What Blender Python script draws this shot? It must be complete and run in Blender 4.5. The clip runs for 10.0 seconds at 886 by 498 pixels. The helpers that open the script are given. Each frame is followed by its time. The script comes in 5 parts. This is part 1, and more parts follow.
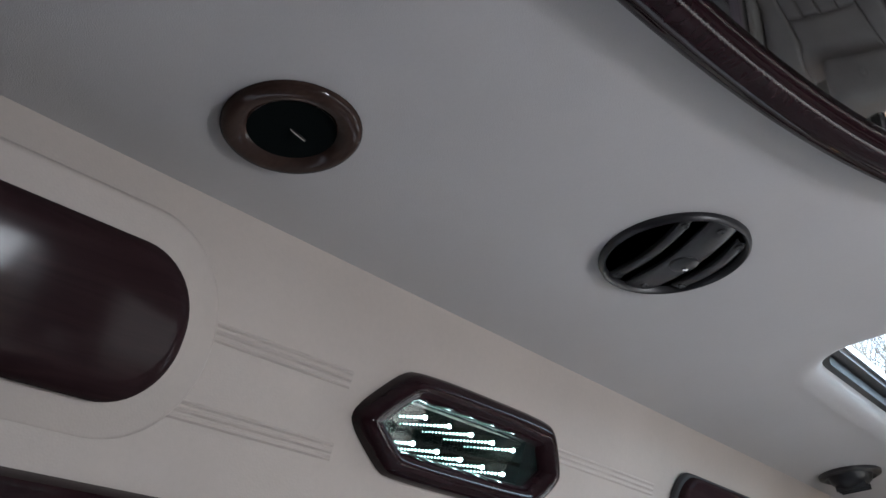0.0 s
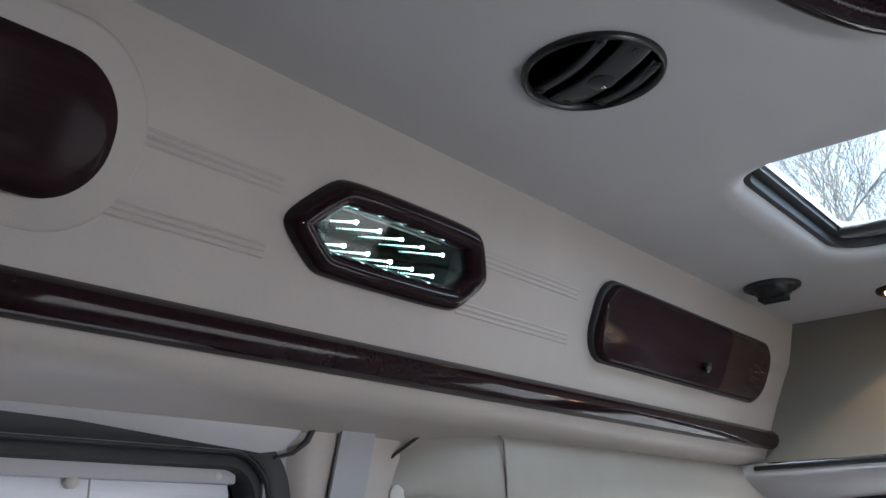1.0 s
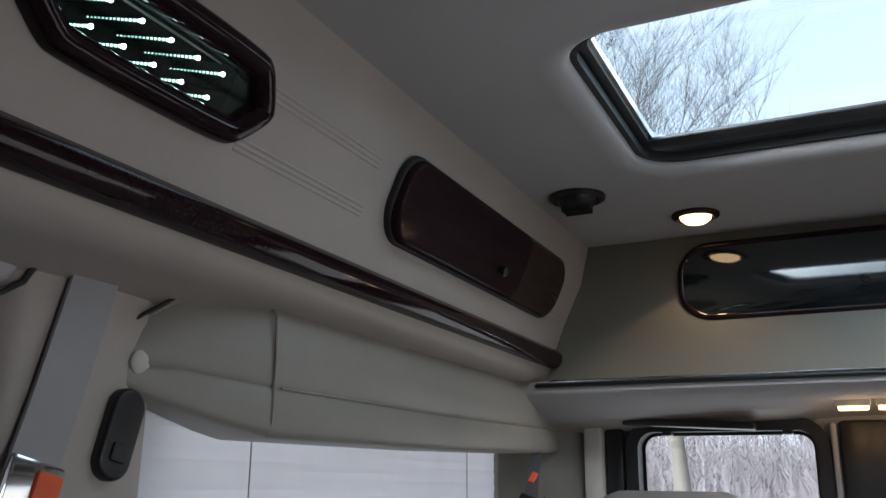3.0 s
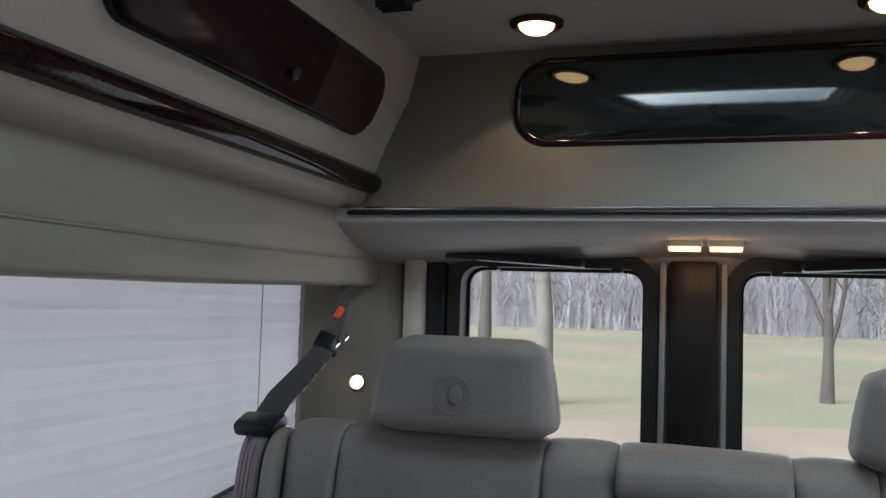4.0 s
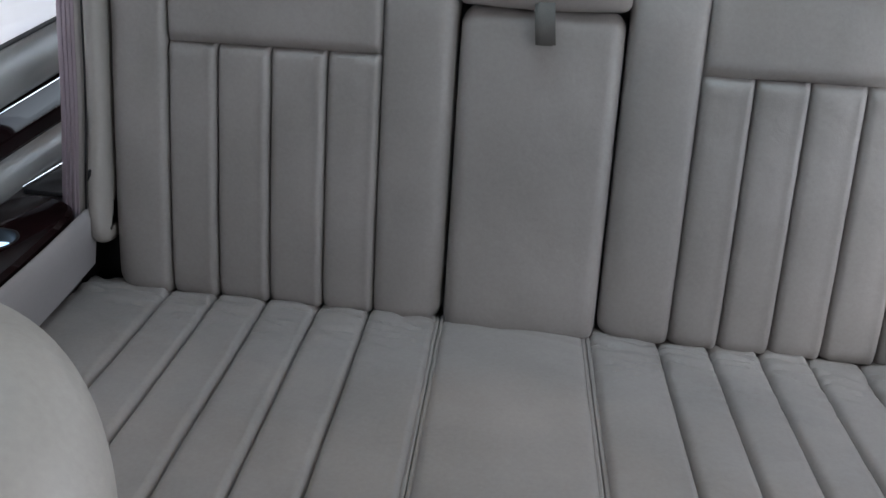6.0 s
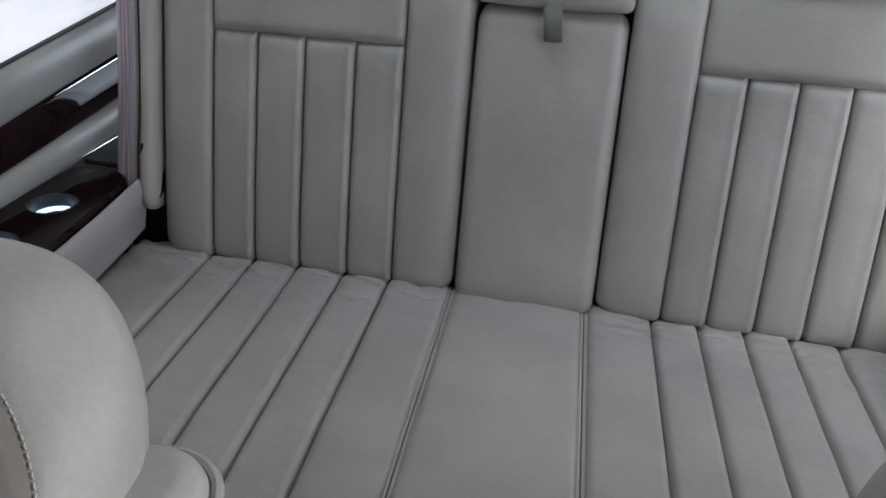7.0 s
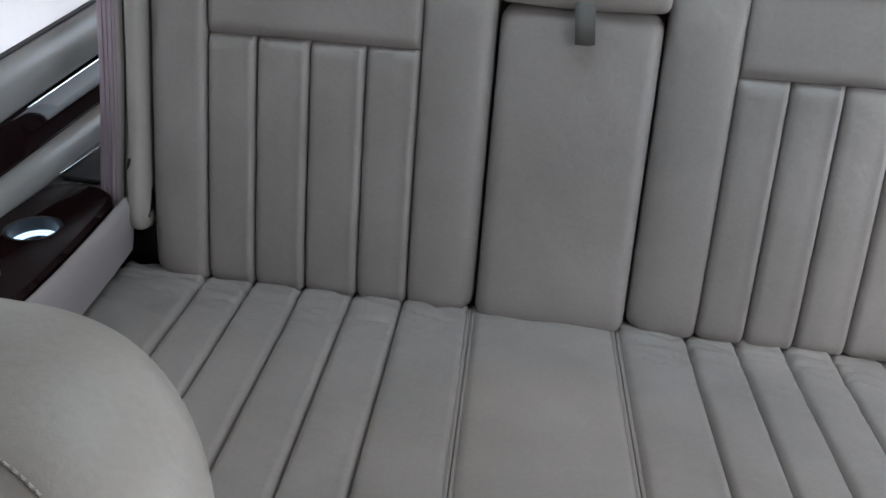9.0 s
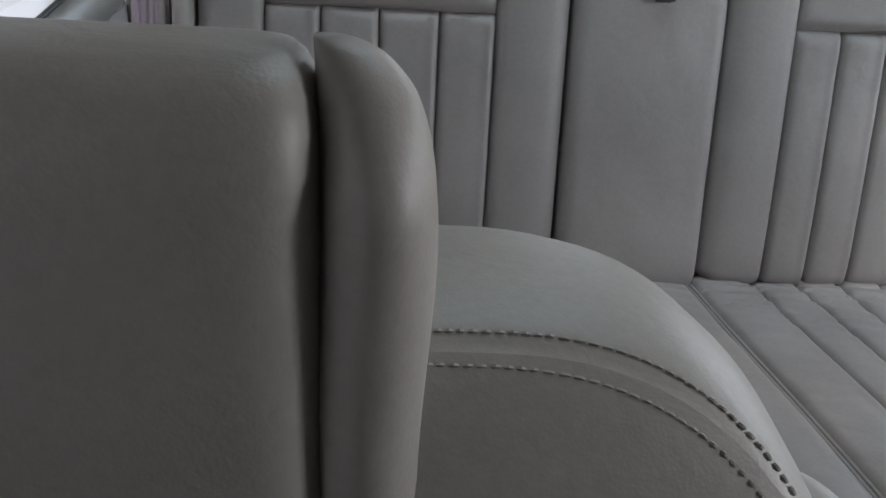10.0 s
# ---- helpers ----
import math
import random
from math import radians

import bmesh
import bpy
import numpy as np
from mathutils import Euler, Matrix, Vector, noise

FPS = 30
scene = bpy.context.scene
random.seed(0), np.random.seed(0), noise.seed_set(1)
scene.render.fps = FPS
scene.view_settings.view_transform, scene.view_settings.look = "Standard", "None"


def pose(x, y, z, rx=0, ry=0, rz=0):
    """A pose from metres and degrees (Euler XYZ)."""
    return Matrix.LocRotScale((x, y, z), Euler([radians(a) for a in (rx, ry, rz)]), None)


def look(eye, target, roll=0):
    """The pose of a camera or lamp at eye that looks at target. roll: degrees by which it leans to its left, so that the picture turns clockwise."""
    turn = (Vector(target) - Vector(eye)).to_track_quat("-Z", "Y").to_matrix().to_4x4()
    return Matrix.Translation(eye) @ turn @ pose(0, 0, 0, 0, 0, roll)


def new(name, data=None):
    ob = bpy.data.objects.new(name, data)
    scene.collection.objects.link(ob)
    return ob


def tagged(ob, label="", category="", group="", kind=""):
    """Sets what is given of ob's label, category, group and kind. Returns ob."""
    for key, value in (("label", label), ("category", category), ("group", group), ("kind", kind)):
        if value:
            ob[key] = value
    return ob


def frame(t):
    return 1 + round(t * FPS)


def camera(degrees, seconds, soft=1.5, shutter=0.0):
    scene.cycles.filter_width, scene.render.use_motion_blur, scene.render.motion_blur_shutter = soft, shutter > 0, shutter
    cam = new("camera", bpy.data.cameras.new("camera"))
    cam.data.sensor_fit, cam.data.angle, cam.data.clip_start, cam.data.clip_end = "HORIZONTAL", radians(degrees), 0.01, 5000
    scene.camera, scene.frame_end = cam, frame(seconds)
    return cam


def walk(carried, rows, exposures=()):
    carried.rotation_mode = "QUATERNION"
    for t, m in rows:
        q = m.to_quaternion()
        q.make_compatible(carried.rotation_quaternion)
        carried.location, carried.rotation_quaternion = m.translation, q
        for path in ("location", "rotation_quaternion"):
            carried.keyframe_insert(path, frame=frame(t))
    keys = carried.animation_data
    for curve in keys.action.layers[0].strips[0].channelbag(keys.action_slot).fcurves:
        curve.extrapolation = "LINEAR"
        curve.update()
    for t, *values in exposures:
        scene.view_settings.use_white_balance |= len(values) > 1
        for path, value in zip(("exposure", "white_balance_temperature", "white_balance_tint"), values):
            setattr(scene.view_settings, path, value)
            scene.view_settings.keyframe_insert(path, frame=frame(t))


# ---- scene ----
cam = camera(55.0, 10.0)
PATH = [
    (0, (0.004, -1.724, 1.268), (-1.112, -0.427, 2.305), -2.2),
    (0.5, (0.042, -1.7, 1.265), (-1.148, -0.308, 2.068), -1.1),
    (1, (0.085, -1.717, 1.233), (-1.126, -0.265, 1.885), -1.4),
    (1.2, (0.099, -1.755, 1.233), (-1.108, -0.292, 1.866), -0.7),
    (1.5, (0.073, -1.783, 1.175), (-1.129, -0.317, 1.814), -0.9),
    (2, (0.051, -1.857, 1.096), (-1.093, -0.326, 1.684), 0.1),
    (2.5, (0.033, -1.78, 1.128), (-1.027, -0.167, 1.651), 0.4),
    (3, (-0.019, -1.539, 1.161), (-0.864, 0.196, 1.688), 0.6),
    (3.2, (0.042, -1.445, 1.151), (-0.739, 0.325, 1.655), 0.3),
    (4.3, (0.02, -1.213, 1.215), (-0.548, 0.704, 1.157), 2.3),
    (4.5, (0.012, -1.22, 1.213), (-0.529, 0.699, 1.048), 2.2),
    (5, (0.018, -1.232, 1.169), (-0.374, 0.684, 0.748), 1.8),
    (5.5, (0.05, -1.187, 1.162), (-0.228, 0.674, 0.483), 2.0),
    (6, (0.061, -1.193, 1.138), (-0.197, 0.59, 0.269), 1.9),
    (7.5, (0.182, -1.316, 1.212), (-0.284, 0.391, 0.281), 3.0),
    (8, (0.204, -1.307, 1.197), (-0.351, 0.367, 0.254), 3.8),
    (8.5, (0.138, -1.239, 1.212), (-0.439, 0.414, 0.245), 3.9),
    (9, (0.007, -1.206, 1.183), (-0.24, 0.543, 0.244), 2.8),
    (9.5, (-0.215, -1.254, 1.182), (-0.141, 0.522, 0.265), 2.6),
    (9.6, (-0.249, -1.254, 1.16), (-0.135, 0.526, 0.254), 2.4),
    (9.8, (-0.348, -1.235, 1.105), (-0.152, 0.552, 0.229), 3.2),
    (10, (-0.399, -1.226, 1.078), (-0.204, 0.564, 0.208), 4.1),
]
# the clip's own exposure: seconds, stops, kelvin, tint
EXPOSURES = [(t, stops, kelvin, 10) for t, stops, kelvin in ((0, 1.93, 5750), (0.5, 1.72, 5650), (1, 1.52, 5600), (1.5, 1.42, 5650), (2, 1.17, 5800), (2.5, 0.86, 5800), (3, 0.43, 5850), (4.3, 0.18, 5900), (4.8, 0.60, 5900), (5.2, 0.95, 5950), (5.5, 1.08, 6000), (6, 1.26, 6000), (7.5, 1.45, 6100), (8.5, 1.38, 6100), (9.5, 1.32, 6100), (10, 1.17, 6050))]
walk(cam, [(t, look(eye, target, roll)) for t, eye, target, roll in PATH], EXPOSURES)

# ---------------------------------------------------------------- daylight and lamps
world = bpy.data.worlds.new("overcast_sky")
scene.world = world
world.use_nodes = True
wn = world.node_tree.nodes
sky = wn.new("ShaderNodeTexSky")
sky.sky_type = 'NISHITA'
sky.sun_disc = False
sky.sun_elevation = radians(28)
sky.sun_rotation = radians(215)
sky.air_density = 0.6
sky.dust_density = 4.0
sky.ozone_density = 0.6
wn["Background"].inputs["Strength"].default_value = 0.15
# thick cloud greys and brightens the clear sky
cloud = wn.new("ShaderNodeHueSaturation")
cloud.inputs["Saturation"].default_value = 0.28
cloud.inputs["Value"].default_value = 3.0
world.node_tree.links.new(sky.outputs["Color"], cloud.inputs["Color"])
world.node_tree.links.new(cloud.outputs["Color"], wn["Background"].inputs["Color"])

sun = new("sun", bpy.data.lights.new("sun", 'SUN'))
sun.data.energy = 1.0
sun.data.angle = radians(25)
sun.data.color = (1.0, 0.96, 0.9)
sun.matrix_world = look((10, -14, 12), (0, 0, 0))


def area_light(name, eye, target, sx, sy, watts, color=(1, 1, 1)):
    la = bpy.data.lights.new(name, 'AREA')
    la.shape, la.size, la.size_y, la.energy, la.color = 'RECTANGLE', sx, sy, watts, color
    ob = new(name, la)
    ob.matrix_world = look(eye, target)
    return ob


FRONT, REAR = -3.0, 0.74
SKYC = (0.93, 0.97, 1.0)
ROOFC = (0.88, 1.0, 0.98)
RIGHTC = (1.0, 0.955, 0.925)
area_light("daylight_roof", (0, -0.18, 1.90), (0, -0.18, 0), 0.66, 0.50, 1.3, ROOFC)
area_light("daylight_rear_1", (-0.34, 0.86, 1.06), (-0.34, -1, 0.95), 0.42, 0.44, 0.42, SKYC)
area_light("daylight_rear_2", (0.29, 0.86, 1.06), (0.29, -1, 0.95), 0.42, 0.44, 0.42, SKYC)
# the right side, out of view and left without shades, brings in most of the light
area_light("daylight_side", (-0.98, -0.03, 1.05), (0, -0.03, 0.98), 1.28, 0.46, 0.18, SKYC)
area_light("daylight_side", (0.98, -0.03, 1.05), (0, -0.03, 0.98), 1.28, 0.46, 1.15, RIGHTC)
area_light("daylight_door", (-0.98, -1.55, 1.06), (0, -1.55, 1.04), 0.92, 0.53, 0.46, SKYC)
# narrow added lamp, placed to light the chair's side but spare its headrest
area_light("daylight_door", (0.97, -1.09, 1.20), (0, -0.80, 0.75), 0.20, 0.26, 2.8, RIGHTC)


# ---------------------------------------------------------------- materials
def mat(name, color, rough=0.5, metal=0.0, grain=0.0, grain_scale=300.0, stain=0.08, stain_scale=6.0, coat=0.0, spec=0.5, bump2=0.0, bump2_scale=40.0):
    m = bpy.data.materials.new(name)
    m.use_nodes = True
    nt = m.node_tree
    b = nt.nodes["Principled BSDF"]
    b.inputs["Roughness"].default_value = rough
    b.inputs["Metallic"].default_value = metal
    b.inputs["Coat Weight"].default_value = coat
    b.inputs["Coat Roughness"].default_value = 0.06
    b.inputs["Specular IOR Level"].default_value = spec
    tc = nt.nodes.new("ShaderNodeTexCoord")
    no = nt.nodes.new("ShaderNodeTexNoise")
    no.inputs["Scale"].default_value = stain_scale
    no.inputs["Detail"].default_value = 5
    nt.links.new(tc.outputs["Object"], no.inputs["Vector"])
    fine = nt.nodes.new("ShaderNodeTexNoise")
    fine.inputs["Scale"].default_value = grain_scale * 0.35
    fine.inputs["Detail"].default_value = 3
    nt.links.new(tc.outputs["Object"], fine.inputs["Vector"])
    mixf = nt.nodes.new("ShaderNodeMath")
    mixf.operation = 'MULTIPLY_ADD'
    mixf.inputs[1].default_value = 0.35
    nt.links.new(fine.outputs["Fac"], mixf.inputs[0])
    nt.links.new(no.outputs["Fac"], mixf.inputs[2])
    ramp = nt.nodes.new("ShaderNodeValToRGB")
    ramp.color_ramp.elements[0].position = 0.42
    ramp.color_ramp.elements[1].position = 0.92
    ramp.color_ramp.elements[0].color = (*[c * (1 - stain) for c in color], 1)
    ramp.color_ramp.elements[1].color = (*[min(1, c * (1 + stain)) for c in color], 1)
    nt.links.new(mixf.outputs[0], ramp.inputs["Fac"])
    nt.links.new(ramp.outputs["Color"], b.inputs["Base Color"])
    last = None
    if grain > 0:
        vo = nt.nodes.new("ShaderNodeTexVoronoi")
        vo.inputs["Scale"].default_value = grain_scale
        nt.links.new(tc.outputs["Object"], vo.inputs["Vector"])
        bu = nt.nodes.new("ShaderNodeBump")
        bu.inputs["Strength"].default_value = grain
        bu.inputs["Distance"].default_value = 0.001
        nt.links.new(vo.outputs["Distance"], bu.inputs["Height"])
        last = bu
    if bump2 > 0:
        n2 = nt.nodes.new("ShaderNodeTexNoise")
        n2.inputs["Scale"].default_value = bump2_scale
        n2.inputs["Detail"].default_value = 4
        n2.inputs["Distortion"].default_value = 0.8
        nt.links.new(tc.outputs["Object"], n2.inputs["Vector"])
        b2 = nt.nodes.new("ShaderNodeBump")
        b2.inputs["Strength"].default_value = bump2
        b2.inputs["Distance"].default_value = 0.004
        nt.links.new(n2.outputs["Fac"], b2.inputs["Height"])
        if last:
            nt.links.new(last.outputs["Normal"], b2.inputs["Normal"])
        last = b2
    if last:
        nt.links.new(last.outputs["Normal"], b.inputs["Normal"])
    return m


def wood_mat(name, dark, light, scale=(3.0, 40.0, 40.0), gloss=0.025, coat=1.0):
    m = mat(name, dark, rough=0.5, coat=coat, spec=0.0)
    m.node_tree.nodes["Principled BSDF"].inputs["Coat Roughness"].default_value = gloss
    nt = m.node_tree
    b = nt.nodes["Principled BSDF"]
    tc = nt.nodes.new("ShaderNodeTexCoord")
    mp = nt.nodes.new("ShaderNodeMapping")
    mp.inputs["Scale"].default_value = scale
    n = nt.nodes.new("ShaderNodeTexNoise")
    n.inputs["Scale"].default_value = 2.5
    n.inputs["Detail"].default_value = 7
    n.inputs["Distortion"].default_value = 1.4
    r = nt.nodes.new("ShaderNodeValToRGB")
    r.color_ramp.elements[0].position, r.color_ramp.elements[1].position = 0.35, 0.72
    r.color_ramp.elements[0].color, r.color_ramp.elements[1].color = (*dark, 1), (*light, 1)
    nt.links.new(tc.outputs["Object"], mp.inputs["Vector"])
    nt.links.new(mp.outputs["Vector"], n.inputs["Vector"])
    nt.links.new(n.outputs["Fac"], r.inputs["Fac"])
    nt.links.new(r.outputs["Color"], b.inputs["Base Color"])
    return m


def glow_mat(name, color, strength):
    m = bpy.data.materials.new(name)
    m.use_nodes = True
    b = m.node_tree.nodes["Principled BSDF"]
    b.inputs["Base Color"].default_value = (*color, 1)
    b.inputs["Emission Color"].default_value = (*color, 1)
    b.inputs["Emission Strength"].default_value = strength
    return m


def glass_mat(name, color, rough=0.0, clear=0.9):
    m = bpy.data.materials.new(name)
    m.use_nodes = True
    nt = m.node_tree
    nt.nodes.remove(nt.nodes["Principled BSDF"])
    tr = nt.nodes.new("ShaderNodeBsdfTransparent")
    tr.inputs["Color"].default_value = (*color, 1)
    gl = nt.nodes.new("ShaderNodeBsdfGlossy")
    gl.inputs["Roughness"].default_value = rough
    lw = nt.nodes.new("ShaderNodeLayerWeight")
    lw.inputs["Blend"].default_value = 0.5
    pw = nt.nodes.new("ShaderNodeMath")
    pw.operation = 'POWER'
    pw.inputs[1].default_value = 4.0
    ad = nt.nodes.new("ShaderNodeMath")
    ad.operation = 'MULTIPLY_ADD'
    ad.inputs[1].default_value, ad.inputs[2].default_value = 0.6, 0.035
    mx = nt.nodes.new("ShaderNodeMixShader")
    nt.links.new(lw.outputs["Facing"], pw.inputs[0])
    nt.links.new(pw.outputs[0], ad.inputs[0])
    nt.links.new(ad.outputs[0], mx.inputs["Fac"])
    nt.links.new(tr.outputs["BSDF"], mx.inputs[1])
    nt.links.new(gl.outputs["BSDF"], mx.inputs[2])
    nt.links.new(mx.outputs["Shader"], nt.nodes["Material Output"].inputs["Surface"])
    return m


def shade_mat(name, color, through_part=0.6):
    m = bpy.data.materials.new(name)
    m.use_nodes = True
    nt = m.node_tree
    b = nt.nodes["Principled BSDF"]
    b.inputs["Base Color"].default_value = (*color, 1)
    b.inputs["Roughness"].default_value = 0.85
    tl = nt.nodes.new("ShaderNodeBsdfTranslucent")
    tc = nt.nodes.new("ShaderNodeTexCoord")
    n = nt.nodes.new("ShaderNodeTexNoise")
    n.inputs["Scale"].default_value = 9.0
    n.inputs["Detail"].default_value = 4
    r = nt.nodes.new("ShaderNodeValToRGB")
    r.color_ramp.elements[0].color = (*[c * 0.86 for c in color], 1)
    r.color_ramp.elements[1].color = (*color, 1)
    nt.links.new(tc.outputs["Object"], n.inputs["Vector"])
    nt.links.new(n.outputs["Fac"], r.inputs["Fac"])
    nt.links.new(r.outputs["Color"], tl.inputs["Color"])
    nt.links.new(r.outputs["Color"], b.inputs["Base Color"])
    mx = nt.nodes.new("ShaderNodeMixShader")
    mx.inputs["Fac"].default_value = through_part
    nt.links.new(b.outputs["BSDF"], mx.inputs[1])
    nt.links.new(tl.outputs["BSDF"], mx.inputs[2])
    nt.links.new(mx.outputs["Shader"], nt.nodes["Material Output"].inputs["Surface"])
    return m


LEATHER = mat("grey_leather", (0.332, 0.309, 0.296), rough=0.46, grain=0.08, grain_scale=520, stain=0.13, bump2=0.26, bump2_scale=26)
CHAIRHIDE = mat("olive_grey_leather", (0.345, 0.319, 0.290), rough=0.46, grain=0.08, grain_scale=520, stain=0.13, bump2=0.26, bump2_scale=26)
STRAPCLOTH = mat("grey_strap_webbing", (0.13, 0.125, 0.118), rough=0.8, grain=0.3, grain_scale=700, stain=0.15)
CREAM = mat("cream_vinyl", (0.426, 0.386, 0.349), rough=0.5, grain=0.10, grain_scale=420, stain=0.06, bump2=0.06, bump2_scale=14)
HEADLINER = mat("grey_headliner_cloth", (0.478, 0.468, 0.466), rough=0.95, grain=0.25, grain_scale=900, stain=0.04, stain_scale=4)
GREYTRIM = mat("grey_plastic_trim", (0.34, 0.34, 0.35), rough=0.6, grain=0.15, grain_scale=700, stain=0.05)
PALETRIM = mat("pale_plastic_trim", (0.58, 0.56, 0.51), rough=0.55, grain=0.1, grain_scale=700, stain=0.05)
GREIGE = mat("greige_vinyl", (0.305, 0.288, 0.292), rough=0.45, grain=0.1, grain_scale=450, stain=0.06, bump2=0.05, bump2_scale=16)
BLACK = mat("black_plastic", (0.012, 0.012, 0.014), rough=0.35, grain=0.1, grain_scale=600, stain=0.2)
MATTBLACK = mat("matt_black_lining", (0.006, 0.008, 0.008), rough=1.0, spec=0.0)
RUBBER = mat("black_rubber", (0.02, 0.02, 0.022), rough=0.6, stain=0.2)
DARKPOST = mat("dark_door_post", (0.010, 0.007, 0.0065), rough=0.42, stain=0.25)
WOOD = wood_mat("dark_lacquered_wood", (0.014, 0.006, 0.0075), (0.020, 0.0085, 0.0105), gloss=0.04, coat=0.6)
WOODDOOR = wood_mat("lacquered_cabinet_wood", (0.021, 0.0115, 0.0132), (0.030, 0.0165, 0.018), gloss=0.10, coat=0.14)
WOODTRIM = wood_mat("satin_console_wood", (0.0075, 0.0032, 0.0036), (0.0120, 0.0050, 0.0056), gloss=0.03, coat=0.5)
# cream vinyl with a darkened base, standing in for dimmer light at the rear
REARVINYL = mat("dimmed_cream_vinyl", (0.185, 0.176, 0.150), rough=0.5, grain=0.10, grain_scale=420, stain=0.06, bump2=0.06, bump2_scale=14)
VALVINYL = mat("sage_grey_vinyl", (0.335, 0.318, 0.280), rough=0.5, grain=0.10, grain_scale=420, stain=0.06, bump2=0.06, bump2_scale=14)
PANELGREY = mat("pale_grey_panel", (0.45, 0.44, 0.455), rough=0.5, grain=0.1, grain_scale=600, stain=0.05)
WOODPALE = wood_mat("brown_lacquered_wood", (0.038, 0.023, 0.0185), (0.049, 0.030, 0.024), gloss=0.10, coat=0.45)
CHROME = mat("chrome", (0.75, 0.75, 0.76), rough=0.12, metal=1.0, stain=0.05)
STEEL = mat("brushed_steel", (0.66, 0.67, 0.69), rough=0.22, metal=1.0, stain=0.1)
WEB_GREY = mat("grey_belt_webbing", (0.085, 0.085, 0.095), rough=0.8, grain=0.3, grain_scale=900)
WEB_LILAC = mat("lilac_belt_webbing", (0.36, 0.30, 0.34), rough=0.75, grain=0.3, grain_scale=900, stain=0.08)
ORANGE = mat("orange_label", (0.85, 0.12, 0.03), rough=0.5)
THREAD = mat("stitching_thread", (0.40, 0.38, 0.35), rough=0.9)
MIRROR = mat("dark_mirror", (0.20, 0.19, 0.18), rough=0.03, metal=1.0, stain=0.03)
TEALGLASS = mat("dark_teal_mirror", (0.010, 0.020, 0.020), rough=0.06, coat=0.6, stain=0.2, spec=0.6)
PANELGLOSS = mat("smoked_gloss_panel", (0.012, 0.016, 0.019), rough=0.08, coat=1.0, stain=0.15, spec=0.8)
SHADE = shade_mat("white_pleated_cloth", (0.78, 0.79, 0.84), 0.12)
GLASS = glass_mat("window_glass", (0.95, 0.97, 0.97))
MIRRORGLASS = glass_mat("half_silvered_glass", (0.80, 0.86, 0.84))
ROOFGLASS = glass_mat("tinted_roof_glass", (0.92, 0.99, 1.0))
SATIN = mat("satin_grey_vinyl", (0.27, 0.268, 0.262), rough=0.34, grain=0.08, grain_scale=600, stain=0.06, spec=0.6)
WINGVINYL = mat("warm_grey_vinyl", (0.345, 0.322, 0.300), rough=0.5, grain=0.1, grain_scale=450, stain=0.08, bump2=0.12, bump2_scale=20)
DARKTRIM = mat("charcoal_trim", (0.035, 0.033, 0.032), rough=0.8, grain=0.2, grain_scale=500, stain=0.15)
CARPET = mat("grey_carpet", (0.11, 0.105, 0.10), rough=1.0, grain=0.6, grain_scale=500, stain=0.15)
WARM = glow_mat("warm_bulb", (1.0, 0.66, 0.32), 3.0)
WARMSOFT = glow_mat("warm_lens", (1.0, 0.58, 0.24), 2.8)
CUPGLOW = glow_mat("pale_blue_light", (0.60, 0.80, 1.0), 0.55)
LED = glow_mat("white_led", (0.85, 1.0, 0.97), 12.0)
# glow of the beads that imitate mirrored lights
LEDIMAGE = glow_mat("led_image_glow", (0.62, 0.90, 0.78), 2.6)
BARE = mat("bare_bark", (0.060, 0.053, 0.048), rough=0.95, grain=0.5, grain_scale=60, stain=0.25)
BARKPALE = mat("pale_bark", (0.125, 0.115, 0.10), rough=0.95, grain=0.5, grain_scale=60, stain=0.3, stain_scale=3)
# distance haze is mixed into this pale twig colour
TWIG = mat("hazed_twigs", (0.20, 0.185, 0.195), rough=1.0, stain=0.2)


# ---------------------------------------------------------------- mesh helpers
def smooth(bm, angle=40):
    for f in bm.faces:
        f.smooth = True
    lim = radians(angle)
    for e in bm.edges:
        if len(e.link_faces) == 2 and e.calc_face_angle(0) > lim:
            e.smooth = False


def obj(name, bm, material, angle=40):
    bmesh.ops.recalc_face_normals(bm, faces=bm.faces)
    smooth(bm, angle)
    me = bpy.data.meshes.new(name)
    bm.to_mesh(me)
    bm.free()
    me.materials.append(material)
    return new(name, me)


def part(name, bm, material, parent, label="", angle=40):
    ob = obj(name, bm, material, angle)
    ob.parent = parent
    if label:
        tagged(ob, label)
    return ob


def thing(name, label, category, group="", at=(0, 0, 0)):
    e = new(name)
    e.empty_display_size = 0.05
    e.location = at
    return tagged(e, label, category, group)


def setting(ob, label, category="structure"):
    return tagged(ob, label, category, kind="structure")


def box(x0, x1, y0, y1, z0, z1, bevel=0.0, seg=2, bm=None):
    b = bmesh.new()
    bmesh.ops.create_cube(b, size=1.0, matrix=Matrix.Translation(((x0 + x1) / 2, (y0 + y1) / 2, (z0 + z1) / 2)) @ Matrix.Diagonal((x1 - x0, y1 - y0, z1 - z0, 1)))
    if bevel > 0:
        bmesh.ops.bevel(b, geom=list(b.edges), offset=bevel, segments=seg, affect='EDGES', profile=0.5)
    if bm is None:
        return b
    join(bm, b)
    return bm


def join(bm, other, m=None):
    vs = {}
    for v in other.verts:
        vs[v] = bm.verts.new(m @ v.co if m else v.co)
    for f in other.faces:
        try:
            bm.faces.new([vs[v] for v in f.verts])
        except ValueError:
            pass
    other.free()
    return bm


def moved(bm, m):
    bmesh.ops.transform(bm, matrix=m, verts=bm.verts)
    return bm


